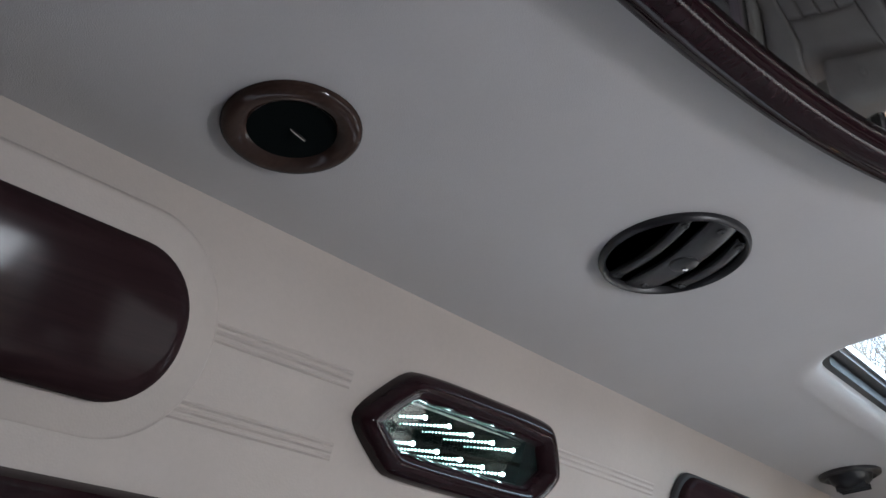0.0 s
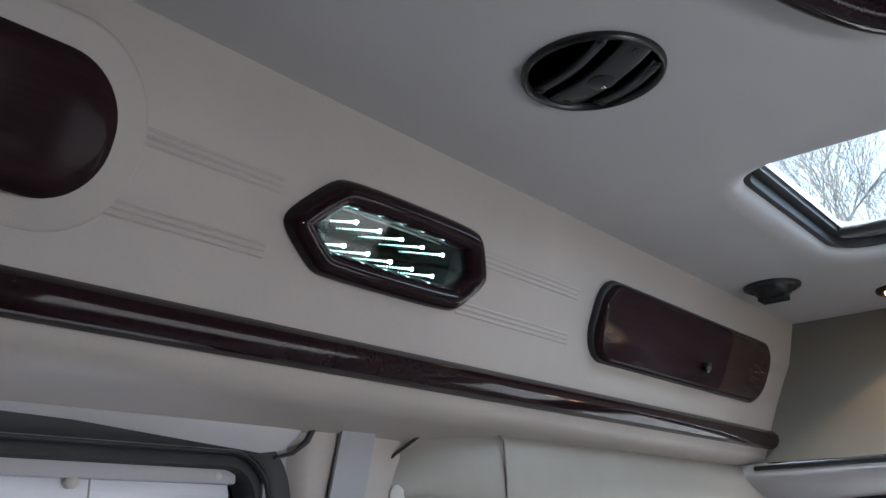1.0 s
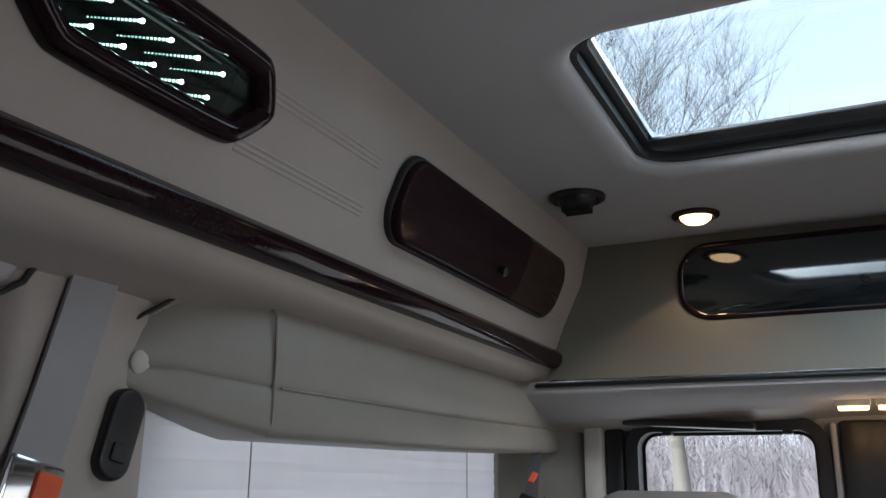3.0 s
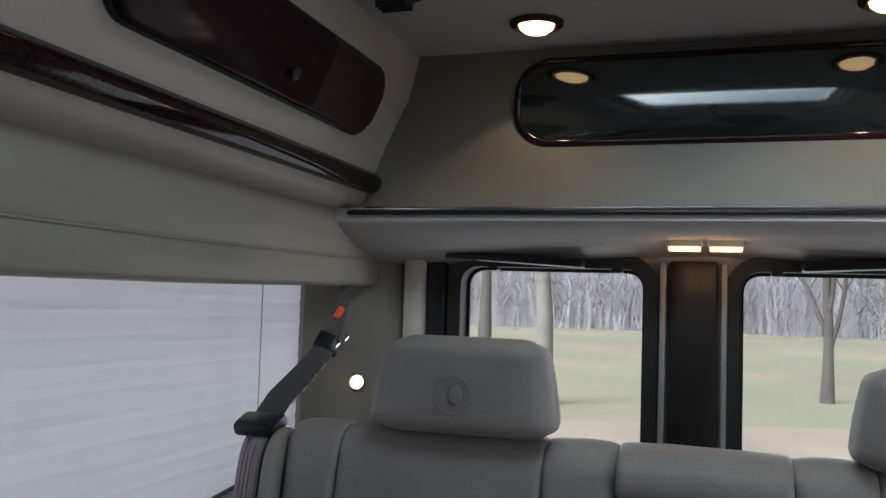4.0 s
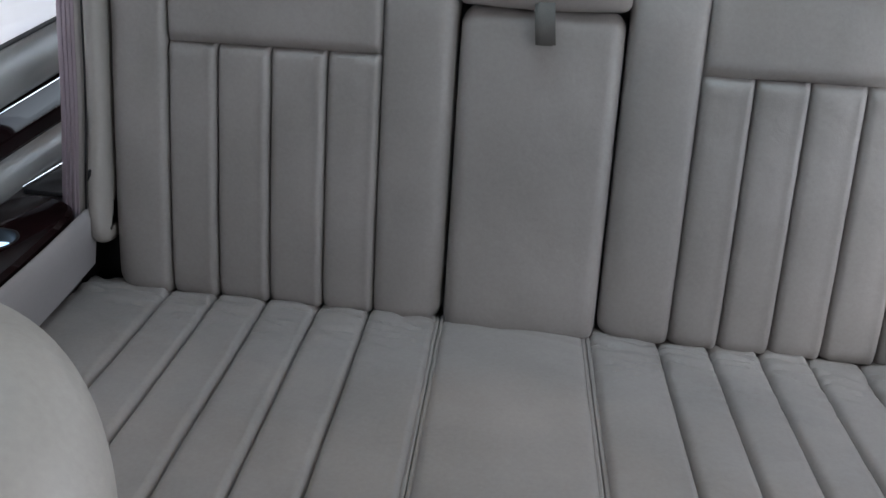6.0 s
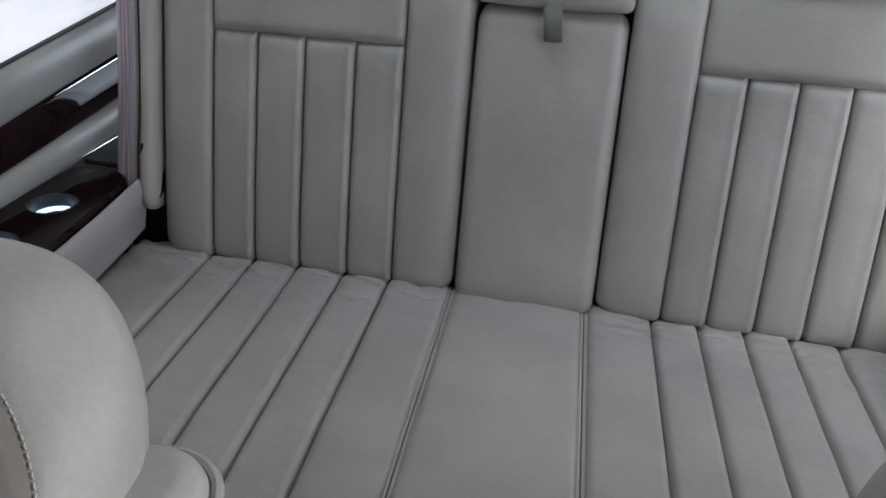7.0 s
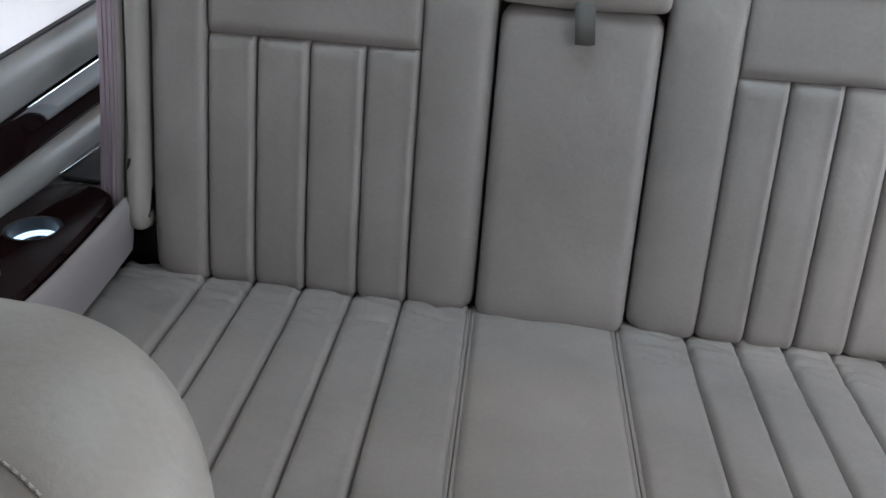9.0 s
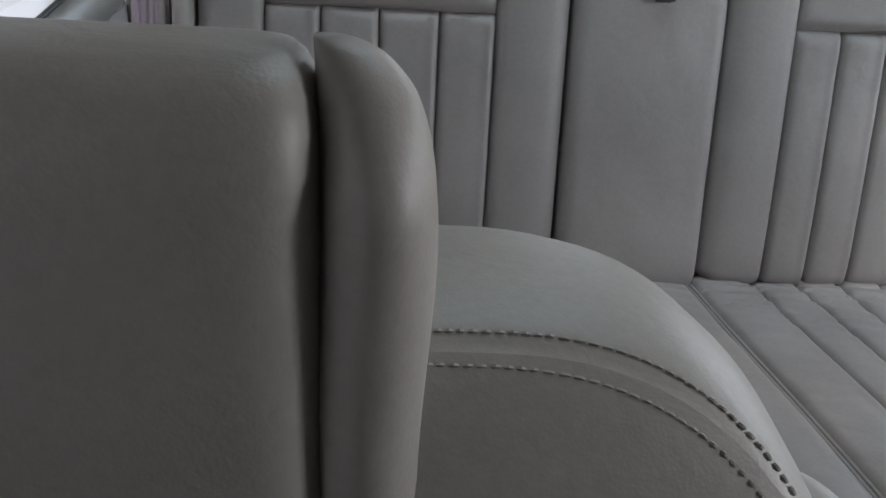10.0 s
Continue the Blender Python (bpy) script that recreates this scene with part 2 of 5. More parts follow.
def loft(rings, closed_ring=True, caps=True):
    """Skin over rings of equally many points."""
    bm = bmesh.new()
    rows = [[bm.verts.new(p) for p in r] for r in rings]
    n = len(rings[0])
    for a, b in zip(rows, rows[1:]):
        for i in range(n if closed_ring else n - 1):
            j = (i + 1) % n
            bm.faces.new((a[i], a[j], b[j], b[i]))
    if caps and closed_ring:
        bm.faces.new(rows[0][::-1])
        bm.faces.new(rows[-1])
    return bm


def sweep_y(profile, ys, thick=None):
    """An open or closed section of (x, z) drawn out along y."""
    rings = [[(x, y, z) for x, z in profile] for y in ys]
    return loft(rings, closed_ring=True)


def tube(points, r, sides=10, caps=True):
    pts = [Vector(p) for p in points]
    rings = []
    for i, p in enumerate(pts):
        d = (pts[min(i + 1, len(pts) - 1)] - pts[max(i - 1, 0)]).normalized()
        a = d.orthogonal().normalized() if i == 0 else (ref - d * ref.dot(d)).normalized()
        ref = a
        b = d.cross(a)
        rr = r[i] if isinstance(r, (list, tuple)) else r
        rings.append([p + (a * math.cos(t) + b * math.sin(t)) * rr for t in [2 * math.pi * k / sides for k in range(sides)]])
    return loft(rings, True, caps)


def rounded(w, h, r, n=6):
    """Outline of a rounded rectangle about the origin; r may be four radii, from the upper right, anticlockwise."""
    rs = r if isinstance(r, (list, tuple)) else (r,) * 4
    out = []
    for k, (sx, sy) in enumerate(((1, 1), (-1, 1), (-1, -1), (1, -1))):
        q = rs[k]
        cx, cy = sx * (w / 2 - q), sy * (h / 2 - q)
        for i in range(n + 1):
            a = math.pi / 2 * (k + i / n)
            out.append((cx + q * math.cos(a), cy + q * math.sin(a)))
    return out


def scaled_outline(o, d):
    """Outline moved inwards by d."""
    n = len(o)
    res = []
    for i in range(n):
        p, q, s = Vector(o[i - 1]), Vector(o[i]), Vector(o[(i + 1) % n])
        e1, e2 = (q - p), (s - q)
        nn = Vector((0, 0))
        for e in (e1, e2):
            if e.length > 1e-7:
                nn += Vector((-e.y, e.x)).normalized()
        nn = nn.normalized()
        res.append((q.x + nn.x * d, q.y + nn.y * d))
    return res


def pillow(outline, depth, edge=0.006, steps=4, base=0.0):
    """A slab on the outline in local xy, rising along z with a rounded rim."""
    rings = [[(x, y, base) for x, y in outline]]
    for i in range(steps + 1):
        a = math.pi / 2 * i / steps
        o = scaled_outline(outline, edge * (1 - math.cos(a)))
        rings.append([(x, y, depth - edge + edge * math.sin(a)) for x, y in o])
    return loft(rings)


def ring_frame(outline, width, depth, round_steps=8, base=0.0):
    """A rounded frame moulding that follows the outline."""
    rings = []
    for i in range(round_steps + 1):
        a = math.pi * i / round_steps
        d = width / 2 * (1 - math.cos(a))
        o = scaled_outline(outline, d)
        rings.append([(x, y, base + depth * math.sin(a) ** 0.7 if 0 < i < round_steps else base) for x, y in o])
    rings.append(rings[0])
    bm = loft(rings, True, False)
    bmesh.ops.remove_doubles(bm, verts=bm.verts, dist=1e-6)
    return bm


def slab_with_hole(outer, hole, z0, z1):
    """A plate in xy between a rectangle (x0, x1, y0, y1) and a hole outline."""
    x0, x1, y0, y1 = outer
    cx = sum(p[0] for p in hole) / len(hole)
    cy = sum(p[1] for p in hole) / len(hole)
    out = []
    for x, y in hole:
        dx, dy = x - cx, y - cy
        k = min([((x1 if dx > 0 else x0) - cx) / dx if abs(dx) > 1e-9 else 1e9, ((y1 if dy > 0 else y0) - cy) / dy if abs(dy) > 1e-9 else 1e9])
        out.append((cx + dx * k, cy + dy * k))
    # snap the nearest ray to each corner
    for c in ((x0, y0), (x0, y1), (x1, y0), (x1, y1)):
        i = min(range(len(out)), key=lambda j: (out[j][0] - c[0]) ** 2 + (out[j][1] - c[1]) ** 2)
        out[i] = c
    return loft([[(x, y, z0) for x, y in hole], [(x, y, z0) for x, y in out], [(x, y, z1) for x, y in out], [(x, y, z1) for x, y in hole], [(x, y, z0) for x, y in hole]], True, False)


def grid_wall(us, vs, holes, t0, t1, axis):
    """A wall with openings. us and vs: the breaks; holes: cells (i, j) left open; t0 to t1: its thickness along the axis."""
    bm = bmesh.new()
    memo = {}

    def vert(u, v, t):
        key = (u, v, t)
        if key not in memo:
            memo[key] = bm.verts.new((t, u, v) if axis == 'x' else (u, t, v))
        return memo[key]

    solid = {(i, j) for i in range(len(us) - 1) for j in range(len(vs) - 1)} - set(holes)
    for i, j in solid:
        a, b, c, d = us[i], us[i + 1], vs[j], vs[j + 1]
        for t in (t0, t1):
            bm.faces.new([vert(a, c, t), vert(b, c, t), vert(b, d, t), vert(a, d, t)])
        for (ni, nj), (p, q) in (((i - 1, j), ((a, c), (a, d))), ((i + 1, j), ((b, c), (b, d))), ((i, j - 1), ((a, c), (b, c))), ((i, j + 1), ((a, d), (b, d)))):
            if (ni, nj) not in solid:
                bm.faces.new([vert(*p, t0), vert(*q, t0), vert(*q, t1), vert(*p, t1)])
    return bm


def puff(x0, x1, path, bulge=0.006, back=0.02, nx=10, tuck=0.010, wave=0.0, seed=0, end_tuck=(True, True), lean=1.0, crease=0.0, rolls=(0.024, 0.024), corners=(0.0, 0.0), ridge=0.0, end_roll=0.020, crown=2.0):
    """A stitched, stuffed panel from x0 to x1 along a path of (y, z); its face swells towards the path's left and sinks at the seams.
    rolls: how far the left and right rims are rounded; corners: radii of the two corners at the path's start; ridge: a taut fold along the right seam; crown: share of the path past which the seams are shallow."""
    rl, rr = (min(q, 0.30 * (x1 - x0)) for q in rolls)
    pts = [Vector(p) for p in path]
    rows_f, rows_b = [], []
    total = sum((b - a).length for a, b in zip(pts, pts[1:]))
    run = 0.0
    for k, p in enumerate(pts):
        if k:
            run += (p - pts[k - 1]).length
        d = (pts[min(k + 1, len(pts) - 1)] - pts[max(k - 1, 0)]).normalized()
        nrm = Vector((-d.y, d.x))
        ends = 1.0
        if end_tuck[0]:
            ends = min(ends, run / end_roll)
        if end_tuck[1]:
            ends = min(ends, (total - run) / 0.020)
        ends = max(0.0, ends)
        ends = 1 - 0.7 * (1 - math.sqrt(max(0.0, 1 - (1 - ends) ** 2)))
        xa, xb = (x + s * (c - math.sqrt(max(0.0, c * c - max(0.0, c - run) ** 2))) for x, c, s in ((x0, corners[0], 1), (x1, corners[1], -1)))
        rf, rb = [], []
        for i in range(nx + 1):
            u = i / nx
            uu = 0.5 - 0.5 * math.cos(math.pi * u)
            x = xa + (xb - xa) * uu
            side = min(1.0, (x - xa) / rl, (xb - x) / rr)
            side = math.sqrt(max(0.0, 1 - (1 - max(0.0, side)) ** 2))
            dome = 1 - (2 * uu ** lean - 1) ** 2
            taut = 1 - 0.62 * max(0.0, min(1.0, (run / total - crown) / 0.08))
            h = (-tuck + (tuck + bulge * 0.35) * side * ends + bulge * 0.65 * dome * ends) * taut
            if ridge:
                h += ridge * side * ends * math.exp(-((xb - x - 0.009) / 0.006) ** 2)
            if wave:
                h += wave * side * ends * noise.noise((x * 22 + seed, run * 16, seed))
            if crease:
                near = max(0.0, 1 - (total - run) / 0.24) + 0.10
                fold = 1 - abs(noise.noise((x * 13 + run * 44 + seed, x * 9 - run * 4, seed * 1.7))) * 2.4
                h -= crease * side * ends * near * max(0.0, fold) ** 2
            rf.append((x, p.x + nrm.x * h, p.y + nrm.y * h))
            rb.append((x, p.x - nrm.x * back, p.y - nrm.y * back))
        rows_f.append(rf)
        rows_b.append(rb)
    return loft([f + b[::-1] for f, b in zip(rows_f, rows_b)])


def spline(points, n):
    """A smooth line through 2D points, cut in n steps."""
    P = [np.array(p, float) for p in points]
    P = [2 * P[0] - P[1]] + P + [2 * P[-1] - P[-2]]
    out = []
    m = len(P) - 3
    for k in range(n + 1):
        t = k / n * m
        i = min(int(t), m - 1)
        f = t - i
        a, b, c, d = P[i:i + 4]
        out.append(tuple(float(v) for v in 0.5 * (2 * b + (c - a) * f + (2 * a - 5 * b + 4 * c - d) * f * f + (3 * b - a - 3 * c + d) * f ** 3)))
    return out


def disc_lathe(profile, sides=40, caps=True):
    """Turned about z from (r, z) pairs."""
    rings = [[(r * math.cos(2 * math.pi * k / sides), r * math.sin(2 * math.pi * k / sides), z) for k in range(sides)] for r, z in profile]
    bm = loft(rings, True, caps)
    bmesh.ops.remove_doubles(bm, verts=bm.verts, dist=1e-6)
    return bm


CEIL = 1.76

# ---------------------------------------------------------------- shell of the van
setting(obj("floor", box(-0.92, 0.92, FRONT, REAR + 0.06, -0.04, 0.0), CARPET), "grey carpeted van floor", "floor")

SKY_X, SKY_Y0, SKY_Y1 = 0.366, -0.475, 0.105
hole = [(x, y + (SKY_Y0 + SKY_Y1) / 2) for x, y in rounded(2 * SKY_X, SKY_Y1 - SKY_Y0, 0.090, 12)]
wide_hole = scaled_outline(hole, -0.045)
setting(obj("ceiling", box(-0.64, 0.64, FRONT, -0.80, CEIL, CEIL + 0.05, bm=slab_with_hole((-0.64, 0.64, -0.80, 0.60), wide_hole, CEIL, CEIL + 0.05)), HEADLINER), "grey cloth headliner of the raised van roof", "ceiling")
# rolled lip of the roof opening
rings = []
rings.append([(x, y, CEIL) for x, y in scaled_outline(hole, -0.046)])
for i in range(11):
    a = math.pi / 2 * i / 10
    o = scaled_outline(hole, 0.046 * math.sin(a) - 0.043)
    rings.append([(x, y, CEIL + 0.024 * (1 - math.cos(a))) for x, y in o])
setting(obj("trim_roof_opening", loft(rings, True, False), HEADLINER), "pale rolled lip round the roof window", "trim")

# roof window: gasket, frame, pane, sliding shade edge
window_roof = thing("window_roof", "tinted glass roof window with black rubber gasket", "roof window", at=(0, -0.215, 1.80))
tagged(window_roof, kind="structure")


def at_parent(bm, e):
    return moved(bm, Matrix.Translation(-Vector(e.location)))


def flat_ring(outline, d0, d1, z0, z1):
    a, b = scaled_outline(outline, d0), scaled_outline(outline, d1)
    bm = loft([[(x, y, z0) for x, y in a], [(x, y, z0) for x, y in b], [(x, y, z1) for x, y in b], [(x, y, z1) for x, y in a], [(x, y, z0) for x, y in a]], True, False)
    bmesh.ops.remove_doubles(bm, verts=bm.verts, dist=1e-6)
    return bm


part("gasket", at_parent(flat_ring(hole, -0.012, 0.014, 1.782, 1.800), window_roof), RUBBER, window_roof)
part("window_frame", at_parent(flat_ring(hole, -0.012, 0.030, 1.803, 1.822), window_roof), BLACK, window_roof)
part("frame_edge", at_parent(flat_ring(hole, 0.030, 0.036, 1.812, 1.826), window_roof), STEEL, window_roof, "thin metal edge")
pane = part("pane", at_parent(loft([[(x, y, 1.828) for x, y in scaled_outline(hole, -0.02)], [(x, y, 1.833) for x, y in scaled_outline(hole, -0.02)]]), window_roof), ROOFGLASS, window_roof)
pane.visible_shadow = False
part("shade_bar", at_parent(box(-0.34, 0.34, 0.020, 0.080, 1.802, 1.811, 0.003), window_roof), BLACK, window_roof, "black edge of the pulled-back sunshade")

UP = [(-0.622, 1.762), (-0.626, 1.735), (-0.640, 1.654), (-0.662, 1.60), (-0.681, 1.55), (-0.697, 1.500), (-0.706, 1.470), (-0.713, 1.440)]
COVE = [(-0.713, 1.440), (-0.722, 1.418), (-0.745, 1.404), (-0.79, 1.396), (-0.835, 1.385), (-0.86, 1.375)]


def holed_wall(s):
    """The leaning upper wall, open behind the infinity mirror."""
    up = []
    for p, q in zip(UP, UP[1:]):
        up.append(p)
        for z in (1.646, 1.572):
            if p[1] > z > q[1]:
                up.append((p[0] + (q[0] - p[0]) * (p[1] - z) / (p[1] - q[1]), z))
    up.append(UP[-1])
    ys = [FRONT, -2, -1.053, -0.811, 0, 0.60]
    bm = bmesh.new()
    grid = [[[bm.verts.new((-s * (x - d), y, z)) for x, z in up] for y in ys] for d in (0.0, 0.03)]
    n = len(up)
    hole = {(2, i) for i in range(n - 1) if 1.572 <= up[i + 1][1] and up[i][1] <= 1.646}
    for j in range(len(ys) - 1):
        for i in range(n - 1):
            if (j, i) not in hole:
                for g in grid:
                    bm.faces.new((g[j][i], g[j + 1][i], g[j + 1][i + 1], g[j][i + 1]))
    for i in (0, n - 1):
        for j in range(len(ys) - 1):
            bm.faces.new((grid[0][j][i], grid[0][j + 1][i], grid[1][j + 1][i], grid[1][j][i]))
    return bm


def side_shell(s, name):
    bm = holed_wall(s)
    w = setting(obj(f"wall_{name}_upper", bm, CREAM), "cream vinyl upper wall of the raised roof", "wall")
    cv = spline(COVE, 24)
    prof = cv + [(x, z + 0.03) for x, z in cv[::-1]]
    c = setting(obj(f"trim_{name}_cove", sweep_y([(-s * x, z) for x, z in prof], [FRONT, -2, -1, 0, 0.60]), CREAM), "padded cream vinyl cove under the wooden rail", "trim")
    # wooden rail: rounded strip
    rp = [(-0.702, 1.483), (-0.689, 1.480), (-0.680, 1.470), (-0.680, 1.454), (-0.689, 1.440), (-0.703, 1.436), (-0.713, 1.438), (-0.711, 1.480)]
    rail = thing("wooden_rail", "dark glossy wooden rail along the cream wall", "trim rail", "wall rails", (s * 0.70, -1.2, 1.46))
    part("strip", moved(sweep_y([(-s * x, z) for x, z in rp], [-2.9, -1.0, 0.50]), Matrix.Translation((-s * 0.70, 1.2, -1.46))), WOOD, rail)
    mid = (-0.698, 1.460)
    cap = [[(-s * (mid[0] + (x - mid[0]) * k), y, mid[1] + (z - mid[1]) * k) for x, z in rp] for y, k in ((0.5005, 1.0), (0.510, 0.97), (0.517, 0.86), (0.521, 0.60))]
    part("end_cap", moved(loft(cap), Matrix.Translation((-s * 0.70, 1.2, -1.46))), WOOD, rail)
    # lower wall with two window openings
    # the unseen right opening is shortened to block light from the right front
    ahead = -2.02 if s < 0 else -1.36
    us = [FRONT, -2.25, ahead, -0.972, -0.70, 0.62, REAR]
    vs = [0.0, 0.745, 1.348, 1.40]
    lw = setting(obj(f"wall_{name}_lower", grid_wall(us, vs, [(2, 1), (4, 1)], s * 0.86, s * 0.93, 'x'), GREYTRIM), "grey lower side wall of the van", "wall")
    for k, (y0, y1) in enumerate(((ahead, -0.972), (-0.70, 0.62))):
        g = setting(obj(f"window_{name}_{k + 1}", box(min(s * 0.915, s * 0.92), max(s * 0.915, s * 0.92), y0, y1, 0.745, 1.348), GLASS), "side window glass", "window")
        g.visible_shadow = False


side_shell(1, "right")
side_shell(-1, "left")

# rear doors with two windows
W1X, W2X = (-0.556, -0.122), (0.078, 0.500)
WZ0, WZ1 = 0.72, 1.292
setting(obj("wall_rear_lower", grid_wall([-0.93, W1X[0] - 0.02, W1X[1] + 0.012, W2X[0] - 0.012, W2X[1] + 0.02, 0.93], [0.0, WZ0, WZ1 + 0.01, 1.45], [(1, 1), (3, 1)], REAR + 0.01, REAR + 0.08, 'y'), GREYTRIM), "grey rear doors of the van", "wall")
# rear wall of the raised roof, leaning slightly
RW = [(0.575, 1.77), (0.545, 1.60), (0.515, 1.45), (0.500, 1.385)]
rw = loft([[(x, y, z) for y, z in RW + [(y + 0.03, z) for y, z in RW[::-1]]] for x in (-0.72, -0.3, 0.3, 0.72)])
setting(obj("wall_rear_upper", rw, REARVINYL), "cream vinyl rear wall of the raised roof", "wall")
# added closing wall, never in view, kept dark to cut bounce on the headrest
setting(obj("wall_front", box(-0.93, 0.93, FRONT - 0.05, FRONT, 0.0, 1.80), DARKTRIM), "plain dark wall closing the unseen front of the cabin", "wall")

# header over the rear doors: padded underside that slopes back to the doors
hd, hb = [], []
for x in np.linspace(-0.80, 0.80, 33):
    arch = 0.016 * math.exp(-(x / 0.16) ** 2)
    drop = -0.030 * max(0, (abs(x) - 0.30) / 0.5) ** 1.5
    line = spline([(0.462, 1.386), (0.468, 1.368), (0.52, 1.350 + drop * 0.4), (0.62, 1.335 + drop * 0.8 + arch * 0.6), (0.70, 1.318 + drop + arch), (0.752, 1.306 + drop + arch)], 14)
    hd.append([(x, y, z) for y, z in line[:10] + [(line[9][0], 1.40), (0.462, 1.40)]])
    hb.append([(x, y, z) for y, z in line[9:] + [(0.752, 1.40), (line[9][0] + 0.001, 1.40)]])
setting(obj("trim_rear_header", loft(hd), HEADLINER), "grey cloth header above the rear doors", "trim")
setting(obj("trim_rear_header_edge", loft(hb), CREAM), "cream vinyl edge of the header over the rear windows", "trim")
tagged(obj("ledge_strip", box(-0.735, 0.735, 0.452, 0.50, 1.384, 1.394, 0.003), BLACK), "thin black ledge strip across the rear wall", "trim strip")
tagged(obj("ledge_bead", tube([(-0.73, 0.452, 1.3975), (0.0, 0.452, 1.3975), (0.73, 0.452, 1.3975)], 0.0035, 8), STEEL), "thin bright metal bead on the ledge", "trim strip")


# rear windows
def rear_window(name, x0, x1, group):
    e = thing(name, "rear door window with black frame and white inner trim", "window", at=((x0 + x1) / 2, REAR, WZ0))
    tagged(e, kind="structure")
    cx, cz = (x0 + x1) / 2, (WZ0 + WZ1) / 2
    o = [(x + cx, z + cz) for x, z in rounded(x1 - x0, WZ1 - WZ0, 0.045, 8)]

    def ring(d0, d1, y0, y1):
        a, b = scaled_outline(o, d0), scaled_outline(o, d1)
        bm = loft([[(x, y0, z) for x, z in a], [(x, y0, z) for x, z in b], [(x, y1, z) for x, z in b], [(x, y1, z) for x, z in a], [(x, y0, z) for x, z in a]], True, False)
        bmesh.ops.remove_doubles(bm, verts=bm.verts, dist=1e-6)
        return at_parent(bm, e)

    part("window_frame", ring(-0.030, 0.002, REAR - 0.012, REAR + 0.07), RUBBER, e)
    part("glazing_bead", ring(-0.006, 0.010, REAR + 0.045, REAR + 0.055), BLACK, e)
    p = part("pane", at_parent(loft([[(x, REAR + 0.05, z) for x, z in o], [(x, REAR + 0.054, z) for x, z in o]]), e), GLASS, e)
    p.visible_shadow = False
    for k in (0.18, 0.85):
        xx = x0 + (x1 - x0) * k
        part("clip", at_parent(box(xx - 0.012, xx + 0.012, REAR - 0.01, REAR + 0.03, WZ1 - 0.012, WZ1 + 0.006, 0.004), e), BLACK, e)
    return e


rear_window("window_rear_1", *W1X, "")
rear_window("window_rear_2", *W2X, "")
# post between the rear doors with pale trims
tagged(obj("door_post", box(-0.070, 0.034, REAR - 0.030, REAR + 0.012, 0.55, 1.31, 0.008), DARKPOST), "dark post between the rear doors", "post")
for x0, x1 in ((-0.090, -0.076), (0.040, 0.053)):
    tagged(obj("post_trim", box(x0, x1, REAR - 0.026, REAR + 0.009, 0.55, 1.305, 0.005), GREYTRIM), "grey trim strip beside the dark door post", "trim strip", "door trims")
for x0, x1 in ((-0.690, -0.640), (0.58, 0.63)):
    tagged(obj("door_trim", box(x0, x1, REAR - 0.045, REAR + 0.009, 0.50, 1.305, 0.010), PALETRIM), "pale upright trim at the edge of the rear door", "trim strip", "door trims")
for x0, x1 in ((-0.638, -0.590), (0.53, 0.578)):
    tagged(obj("door_seal", box(x0, x1, REAR - 0.022, REAR + 0.009, 0.50, 1.30, 0.008), BLACK), "black rubber seal along the rear door", "seal", "door seals")
for x0, x1 in ((-0.575, -0.255), (0.20, 0.52)):
    tagged(obj("shade_cassette", moved(box(-(x1 - x0) / 2, (x1 - x0) / 2, -0.03, 0.03, -0.008, 0.010, 0.004), pose((x0 + x1) / 2, 0.69, 1.305, 0, 3 if x0 < 0 else -3, 0)), BLACK), "black roller shade cassette above a rear window", "cassette", "shade cassettes")

# corner panels beside the rear doors
for s in (-1, 1):
    cp = spline([(-0.852, 0.50), (-0.835, 0.58), (-0.79, 0.655), (-0.73, 0.70), (-0.685, 0.735)], 16)
    cp = cp + [(x - 0.03, y + 0.03) for x, y in cp[::-1]]
    bm = loft([[(-s * x, y, z) for x, y in cp] for z in (0.40, 0.8, 1.31)])
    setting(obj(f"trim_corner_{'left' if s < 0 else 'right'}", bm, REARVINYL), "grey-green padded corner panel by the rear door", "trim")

# lamp in the corner panel
lamp = thing("courtesy_lamp", "small lit warm courtesy lamp on the corner panel", "lamp", at=(-0.782, 0.652, 1.005))
M = look((-0.782, 0.652, 1.005), (-0.4, 0.1, 0.98))
part("bezel", disc_lathe([(0.020, -0.012), (0.022, -0.004), (0.017, 0.000), (0.013, -0.002)], 24), CHROME, lamp)
part("lens", disc_lathe([(0.0135, 0.000), (0.012, 0.006), (0.007, 0.009), (0.001, 0.010)], 24), WARM, lamp, "glowing lens")
lamp.matrix_world = M @ Matrix.Rotation(math.pi, 4, 'X')

# ---------------------------------------------------------------- panels on the raised left wall
# local frame: x along the van (towards the doors), y up the wall, z out of the wall
WU = Vector((0.0397, 0, 0.0918)).normalized()


def on_wall(y, z, lift=0.0):
    x = -0.640 - (1.654 - z) * (0.041 / 0.104) * 1.0
    return Matrix(((0, WU.x, WU.z, x + WU.z * lift), (1, 0, 0, y), (0, WU.z, -WU.x, z - WU.x * lift), (0, 0, 0, 1)))


def on_right_wall(y, z, lift=0.0):
    m = on_wall(y, z, lift)
    a, b = WU.x, WU.z
    return Matrix(((0, -a, -b, -m[0][3]), (-1, 0, 0, y), (0, b, -a, m[2][3]), (0, 0, 0, 1)))


